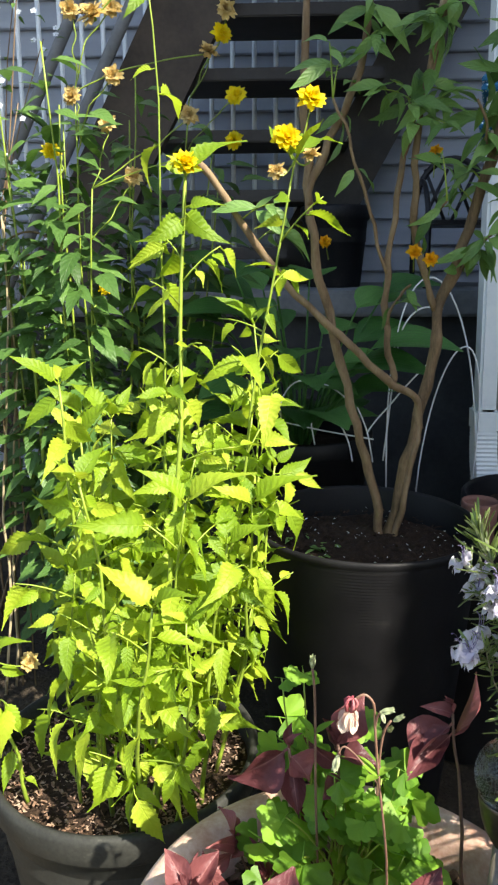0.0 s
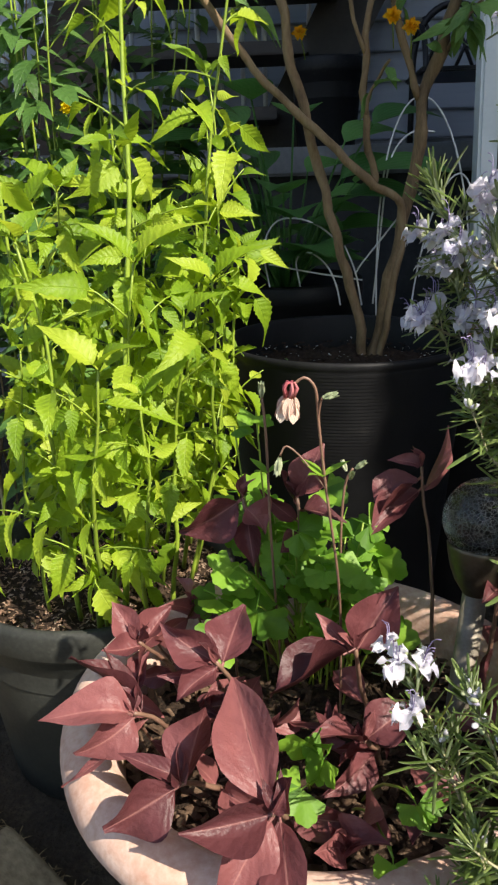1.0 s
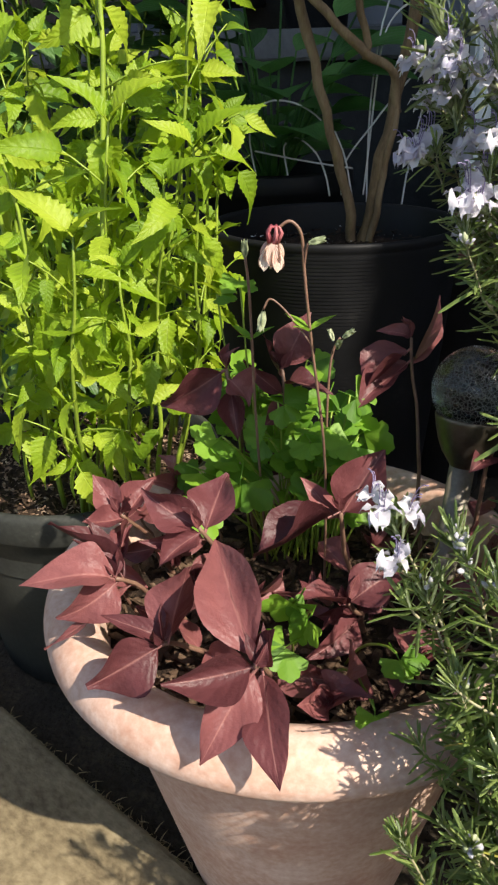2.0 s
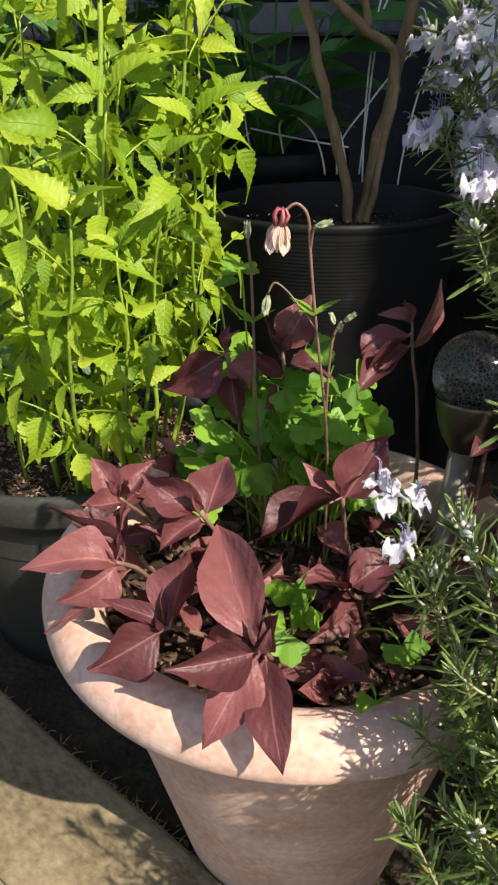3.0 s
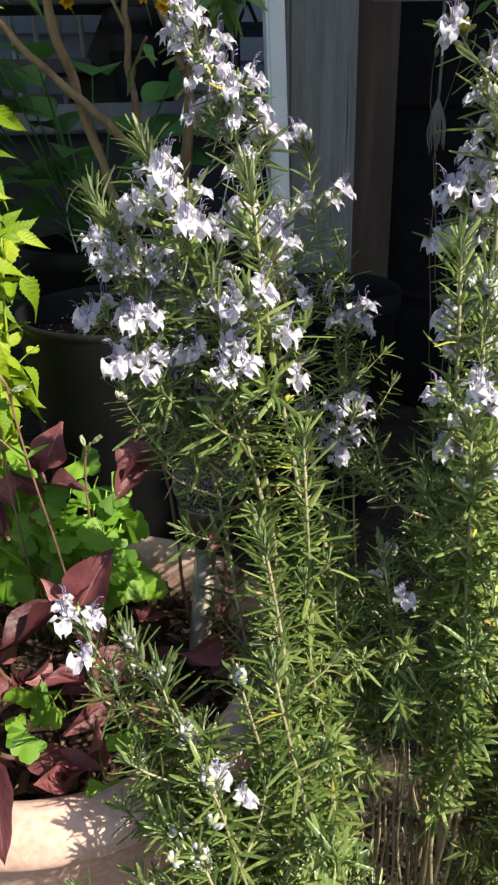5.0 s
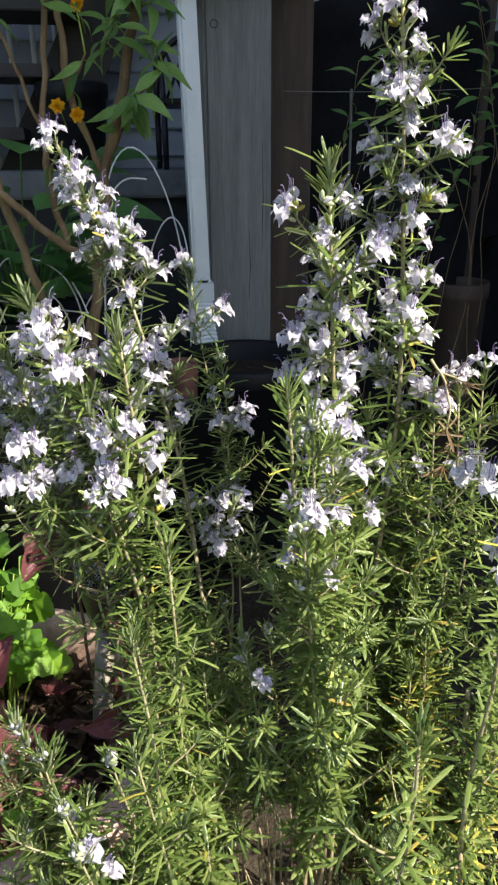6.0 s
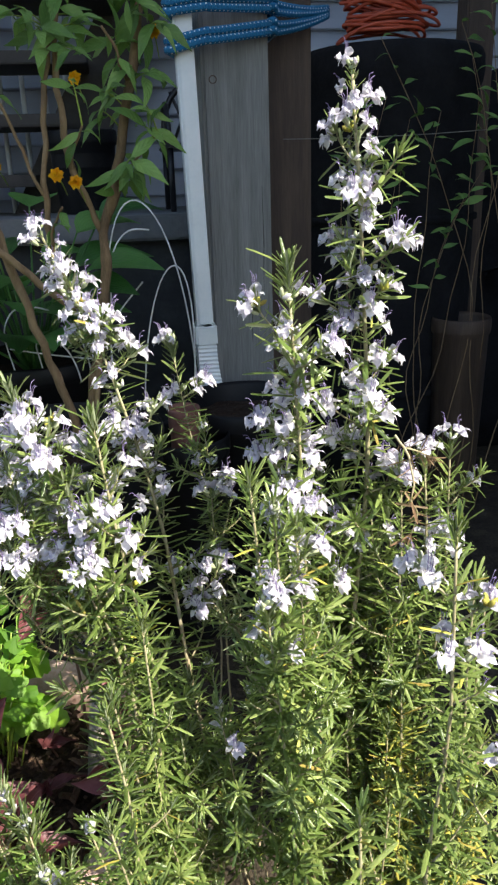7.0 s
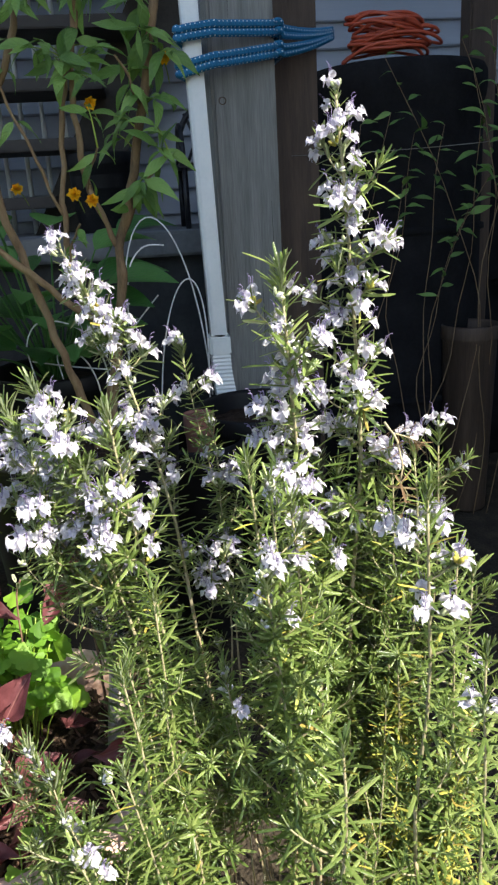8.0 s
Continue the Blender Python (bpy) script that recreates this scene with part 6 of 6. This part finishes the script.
    for tip in ((0.228, 0.520, 0.510), (0.262, 0.495, 0.530), (0.245, 0.485, 0.470), (0.262, 0.440, 0.450), (0.245, 0.430, 0.410)):
        sprig((0.355 + 0.3 * (tip[0] - 0.29), 0.440, 0.03), tip, (0.012, -0.012, 0.0), 0.25, 0.25, 0.95, 13, 0.0020, 0.95, crown=2)
    sprig((0.345, 0.440, 0.02), (0.236, 0.465, 0.330), (0.010, -0.015, 0.0), 0.30, 0.0, 0.8, 7, 0.0018)
    sprig((0.350, 0.440, 0.02), (0.280, 0.430, 0.400), (0.010, -0.015, 0.0), 0.30, 0.1, 0.8, 8, 0.0018)
    sprig((0.340, 0.430, 0.02), (0.206, 0.420, 0.428), (0.012, -0.012, 0.0), 0.30, 0.0, 0.9, 8, 0.0018, 0.80)
    # shoots on the near side of the bush
    sprig((0.480, 0.430, 0.02), (0.477, 0.330, 0.655), (0.006, -0.015, 0.0), 0.30, 0.2, 0.95, 11, 0.0026, 0.90, 0.02, 0.0062, 0.8)
    sprig((0.560, 0.470, 0.03), (0.552, 0.392, 0.795), (0.006, -0.015, 0.0), 0.45, 0.65, 0.86, 4, 0.0026, 0.90, 0.02, 0.0072, 0.5)
    sprig((0.590, 0.450, 0.03), (0.584, 0.362, 0.690), (0.010, -0.012, 0.0), 0.45, 0.65, 0.90, 4, 0.0024, 0.90, 0.02, 0.0072, 0.5)
    # leafy shoots at the back of the bush
    for foot, tip in (((0.545, 0.600), (0.560, 0.660, 0.715)), ((0.540, 0.600), (0.538, 0.655, 0.730)), ((0.565, 0.600), (0.583, 0.640, 0.710)), ((0.570, 0.590), (0.602, 0.612, 0.745)), ((0.510, 0.610), (0.520, 0.680, 0.670)), ((0.520, 0.610), (0.530, 0.672, 0.640)), ((0.550, 0.610), (0.565, 0.690, 0.665)), ((0.500, 0.610), (0.505, 0.680, 0.615)), ((0.570, 0.610), (0.602, 0.670, 0.650)), ((0.540, 0.620), (0.545, 0.720, 0.560))):
        sprig((foot[0], foot[1], 0.05), tip, (0.012, 0.0, 0.0), 0.55, 0.15, 0.93, 16 if tip[2] > 0.66 else 9, 0.0020, 0.92)
    # the leafy lower skirt, in two clumps
    for i in range(24):
        a = rng.uniform(0, 6.283)
        r = rng.uniform(0.02, 0.12)
        if i % 5 < 1:
            cx, cy, hi = 0.365, 0.445, 0.48
            r *= 0.7
        else:
            cx, cy, hi = 0.565, 0.545, 0.52
            r *= 0.8
        tip = Vector((cx + r * math.cos(a), cy + r * 0.9 * math.sin(a), rng.uniform(0.26, hi)))
        foot = Vector((cx + rng.uniform(-0.04, 0.04), cy + rng.uniform(-0.03, 0.03), 0.0))
        away = tip - Vector((0.168, 0.722, tip.z))
        if away.length < 0.26:
            tip = Vector((0.168, 0.722, tip.z)) + away.normalized() * rng.uniform(0.27, 0.32)
        if 0.40 < tip.x < 0.515:
            continue
        sprig(foot, tip, (0.02 * math.cos(a), 0.02 * math.sin(a), -0.02), 0.28 if cx < 0.5 else 0.48, 0.0, 0.9, 11 if cx < 0.5 else 7, 0.0021, rng.uniform(0.50, 0.85), 0.05, 0.0058, 0.8)
    for i in range(20):                                  # yellowing shoots low down
        a = rng.uniform(0, 6.283)
        tip = Vector((0.622 + 0.05 * math.cos(a), 0.545 + 0.05 * math.sin(a), rng.uniform(0.32, 0.56)))
        sprig((0.55 + rng.uniform(-0.04, 0.04), 0.55 + rng.uniform(-0.03, 0.03), 0.0), tip, (0.01, 0, 0), 0.48, 0.0, 0.9, 5, 0.0019, 0.95, 0.38, 0.007, 0.7)
    sprig((0.592, 0.605, 0.760), (0.606, 0.590, 0.655), (0.008, -0.01, 0.0), 0.05, 0.0, 0.9, 1, 0.0012, 0.75, 1.0, 0.010, 0.6)
    part("bare_branch", Geo().add(tube(curve((0.600, 0.540, 0.0), (0.655, 0.560, 0.30), (0.012, 0, 0), 10, 0.003, rng), [0.0042 - 0.00012 * i for i in range(11)], 7)).add(tube(curve((0.655, 0.560, 0.30), (0.672, 0.565, 0.47), (0.004, 0, 0), 8, 0.002, rng), 0.0026, 6)).add(tube(curve((0.652, 0.559, 0.28), (0.640, 0.570, 0.45), (-0.004, 0, 0), 8, 0.002, rng), 0.0023, 6)).mesh("bare_branch", M_STEM_ROSEMARY), t, "bare forked grey-brown branch")
    for i in range(40):                                  # bare dead twigs at the foot
        p = Vector((0.47 + rng.uniform(-0.06, 0.08), 0.60 + rng.uniform(-0.06, 0.10), 0.0))
        q = p + Vector((rng.uniform(-0.04, 0.04), rng.uniform(-0.03, 0.05), rng.uniform(0.12, 0.32)))
        part("dead_twig", Geo().add(tube(curve(p, q, (0.01, 0, 0), 6, 0.003, rng), [0.0018, 0.0017, 0.0015, 0.0013, 0.0011, 0.0009, 0.0006], 5)).mesh("dead_twig", M_STEM_ROSEMARY), t, "bare brown twig")
    for foot, tip in (((0.330, 0.590, 0.600), (0.262, 0.620, 0.775)), ((0.335, 0.600, 0.620), (0.285, 0.645, 0.800)), ((0.345, 0.585, 0.600), (0.302, 0.600, 0.770)), ((0.310, 0.610, 0.590), (0.252, 0.660, 0.745)), ((0.345, 0.585, 0.590), (0.322, 0.570, 0.735)), ((0.325, 0.600, 0.590), (0.268, 0.606, 0.745)),
                      ((0.315, 0.588, 0.585), (0.245, 0.590, 0.686)), ((0.318, 0.590, 0.610), (0.257, 0.597, 0.712)), ((0.300, 0.612, 0.630), (0.236, 0.644, 0.722))):
        long = (Vector(tip) - Vector(foot)).length > 0.14
        sprig(foot, tip, (-0.008, 0.0, -0.012), 0.12, 0.78 if long else 0.6, 0.55 if long else 0.92, 4 if long else 2, 0.0012, 0.85)      # short flowering side branches
    for foot, tip, dry in (((0.60, 0.58, 0.02), (0.735, 0.600, 0.395), 0.02), ((0.66, 0.59, 0.16), (0.760, 0.590, 0.330), 0.02), ((0.66, 0.59, 0.16), (0.745, 0.560, 0.250), 0.05)):
        sprig(foot, tip, (0.015, 0.0, -0.02), 0.55, 0.0, 0.9, 5, 0.0020, 0.8, dry, 0.008, 0.6)      # bare-footed outer branches


# ---------------------------------------------------------------- small growth at the sides and back
def blossom_bush():
    rng = random.Random(101)
    t = thing("blossom_bush", (-0.75, 2.0, 0), "twiggy bush with tiny white blossoms", "shrub")
    petals = Geo()
    leaves = Geo()
    for k in range(16):
        b = Vector((-0.75 + rng.uniform(-0.15, 0.15), 2.0 + rng.uniform(-0.1, 0.1), 0))
        tip = Vector((rng.uniform(-0.80, -0.42), 2.0 + rng.uniform(-0.2, 0.1), rng.uniform(0.9, 1.65)))
        pts = curve(b, tip, (rng.uniform(-0.08, 0.08), 0, 0), 12, 0.012, rng)
        part("stem", Geo().add(tube(pts, [0.004 * (1 - 0.7 * i / 12) for i in range(13)], 6)).mesh("stem", M_STEM_WOODY), t)
        for i in range(26):
            p, d = along(pts, rng.uniform(0.45, 1.0))
            q = p + Vector((rng.uniform(-1, 1), rng.uniform(-1, 1), rng.uniform(-0.5, 0.8))) * 0.05
            leaves.add(rng.choice(SHADE_LEAVES)[1], scaled(frame_of(q, q - p, (0, -0.3, 1)), rng.uniform(0.25, 0.42)))
            if rng.random() < 0.5:
                for j in range(5):
                    petals.add(blade(0.007, 0.006, rows=3, peak=0.6, point=0.5), pose(q.x, q.y - 0.004, q.z + 0.006, 60, 0, 0) @ pose(0, 0, 0, 0, 0, 72 * j) @ pose(0, 0.001, 0, 20))
    part("foliage", leaves.mesh("foliage", M_SHRUB_SHADED), t, "small dark green leaves", kind="stuff")
    part("blossoms", petals.mesh("blossoms", M_WHITE), t, "tiny white flowers", kind="stuff")


def dry_stalks():
    rng = random.Random(103)
    t = thing("dead_plant", (-0.62, 1.7, 0), "dry brown dead plant stalks", "dead plant")
    for k in range(12):
        b = Vector((-0.62 + rng.uniform(-0.10, 0.10), 1.7 + rng.uniform(-0.05, 0.05), 0))
        pts = curve(b, b + Vector((rng.uniform(-0.10, 0.12), 0, rng.uniform(0.85, 1.15))), (0.01, 0, 0), 10, 0.01, rng)
        part("stalk", Geo().add(tube(pts, [0.0035 * (1 - 0.5 * i / 10) for i in range(11)], 6)).mesh("stalk", M_STRAW), t)
    for x0, x1, top in ((-0.50, -0.335, 1.030), (-0.47, -0.37, 0.985)):      # dead grass blades bent over in an arch
        arch = [(x0 + (x1 - x0) * (1 - math.cos(q)) / 2, 1.7, 0.90 + (top - 0.90) * math.sin(q) ** 0.8) for q in [math.pi * i / 20 for i in range(21)]]
        part("straw", Geo().add(tube([(x0 - 0.01, 1.7, 0.0)] + arch, 0.0022, 6)).mesh("straw", M_STRAW), t)


def vine():
    rng = random.Random(105)
    t = thing("climbing_vine", (1.2, 2.0, 0), "thin climbing vine with small green leaves", "vine")
    tufts = ((1.044, 1.29), (1.287, 1.243), (1.214, 1.124), (1.307, 1.148), (1.059, 1.157), (1.129, 1.107), (1.313, 1.36), (0.983, 1.133), (1.269, 0.907), (1.10, 1.00), (1.35, 1.00), (1.24, 1.32))
    for k, (x, z) in enumerate(tufts):
        b = Vector((1.15 + rng.uniform(-0.12, 0.22), 1.99 + rng.uniform(-0.03, 0.03), 0.0))
        tip = Vector((x, 1.98 + rng.uniform(-0.03, 0.03), z))
        pts = curve(b, tip, (rng.uniform(-0.14, 0.14), 0, 0), 16, 0.016, rng)
        owner = part("stem", Geo().add(tube(pts, [0.0018 * (1 - 0.6 * i / 16) for i in range(17)], 6)).mesh("stem", M_STEM_WOODY), t)
        for i in range(rng.randint(7, 11)):
            p, d = along(pts, 1.0 - 0.028 * i)
            a = i * 2.2 + k
            part("leaf", rng.choice(SHADE_LEAVES)[2], owner, m=scaled(frame_of(p, Vector((math.cos(a), math.sin(a) * 0.6 - 0.2, rng.uniform(-0.4, 0.9))), (0.2, -0.8, 1)), rng.uniform(0.55, 1.0)))
    for z in (1.065,):
        solo("guy_wire", Geo().add(tube(curve((0.80, 2.02, z), (1.60, 2.02, z + 0.03), (0, 0, -0.01), 8), 0.0010, 5)).mesh("guy_wire", M_STRING), "thin taut wire across the fence", "wire")


def grass():
    rng = random.Random(107)
    g = Geo()
    for _ in range(1900):
        if rng.random() < 0.5:
            x, y = -0.18 + rng.gauss(0, 0.06), 0.55 + rng.gauss(0, 0.06)
        else:
            s = rng.uniform(-0.3, 0.35)
            x, y = -0.080 + 0.79 * s + rng.gauss(0.004, 0.006), 0.771 - 0.61 * s + rng.gauss(0.004, 0.006)
        a = rng.uniform(0, 6.283)
        ln = rng.uniform(0.005, 0.018) if y > 0.64 or x > -0.02 else rng.uniform(0.008, 0.030)
        g.add(blade(ln, 0.0018, rows=3, fold=0.3, droop=0.5, peak=0.2), frame_of((x, y, 0.0), (math.cos(a), math.sin(a), rng.uniform(0.1, 1.3))))
    solo("dry_grass", g.mesh("dry_grass", M_STRAW), "short dry straw-coloured grass between paving stones", "grass", kind="stuff")


ground()
siding_wall("wall_north", -5.0, 2.1, 3.30, 6.4, "x", "grey-blue lap siding house wall")
siding_wall("wall_east", -0.61, 3.30, 2.10, 6.4, "y", "grey-blue lap siding wall of the house wing")
concrete_step()
paving()
stairs()
railing()
terracotta_pot((0.168, 0.722))
kerria_pot((-0.125, 1.09))
ribbed_pot((0.235, 1.335))
plain_pot((0.14, 1.93), 0.175, 0.575, "black plastic nursery pot holding hosta and wire hoops")
plain_pot((0.63, 1.66), 0.155, 0.50, "black plastic nursery pot beside the post")
plain_pot((0.47, 1.53), 0.10, 0.47, "black plastic nursery pot turned into a stand")
plain_pot((0.475, 1.53, 0.432), 0.034, 0.095, "small dull red-brown clay flowerpot in shade", M_CLAY, name="flowerpot")
plain_pot((1.33, 2.06), 0.085, 0.58, "brown clay planter in deep shade", M_BROWN, name="planter")
plain_pot((0.27, 2.85, SLAB_TOP), 0.12, 0.27, "black plant pot standing on the concrete step")
wooden_post()
downspout()
blue_rope()
rain_barrel()
orange_cord()
tarpaulin()
iron_chair()
solo("fence_post", Geo().add(box(1.43, 1.52, 2.36, 2.44, 0.0, 2.4, 0.006)).mesh("fence_post", M_BROWN, smooth=False), "upright brown timber fence post in shade", "post")
wire_hoops()
frayed_string()
solar_light()
kerria((-0.125, 1.09))
shade_kerria((-0.32, 1.72, 0.0), 43, 26, 0.34, (0.75, 1.35), ((-0.240, 1.6, 0.924), (-0.332, 1.6, 1.168), (-0.283, 1.6, 1.404), (-0.015, 1.6, 1.361), (0.006, 1.6, 1.184), (-0.212, 1.6, 1.296), (-0.225, 1.6, 1.216), (-0.182, 1.6, 1.124), (-0.039, 1.6, 1.333), (0.009, 1.6, 1.259), (-0.075, 1.6, 1.228), (-0.287, 1.6, 1.263), (-0.007, 1.6, 1.399), (-0.210, 1.6, 1.407)), "tall kerria shrub in shade with orange-yellow flowers")
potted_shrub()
hosta((0.14, 1.90, 0.53))
purple_plant((0.168, 0.722))
columbine((0.168, 0.722))
rosemary()
blossom_bush()
dry_stalks()
vine()
grass()
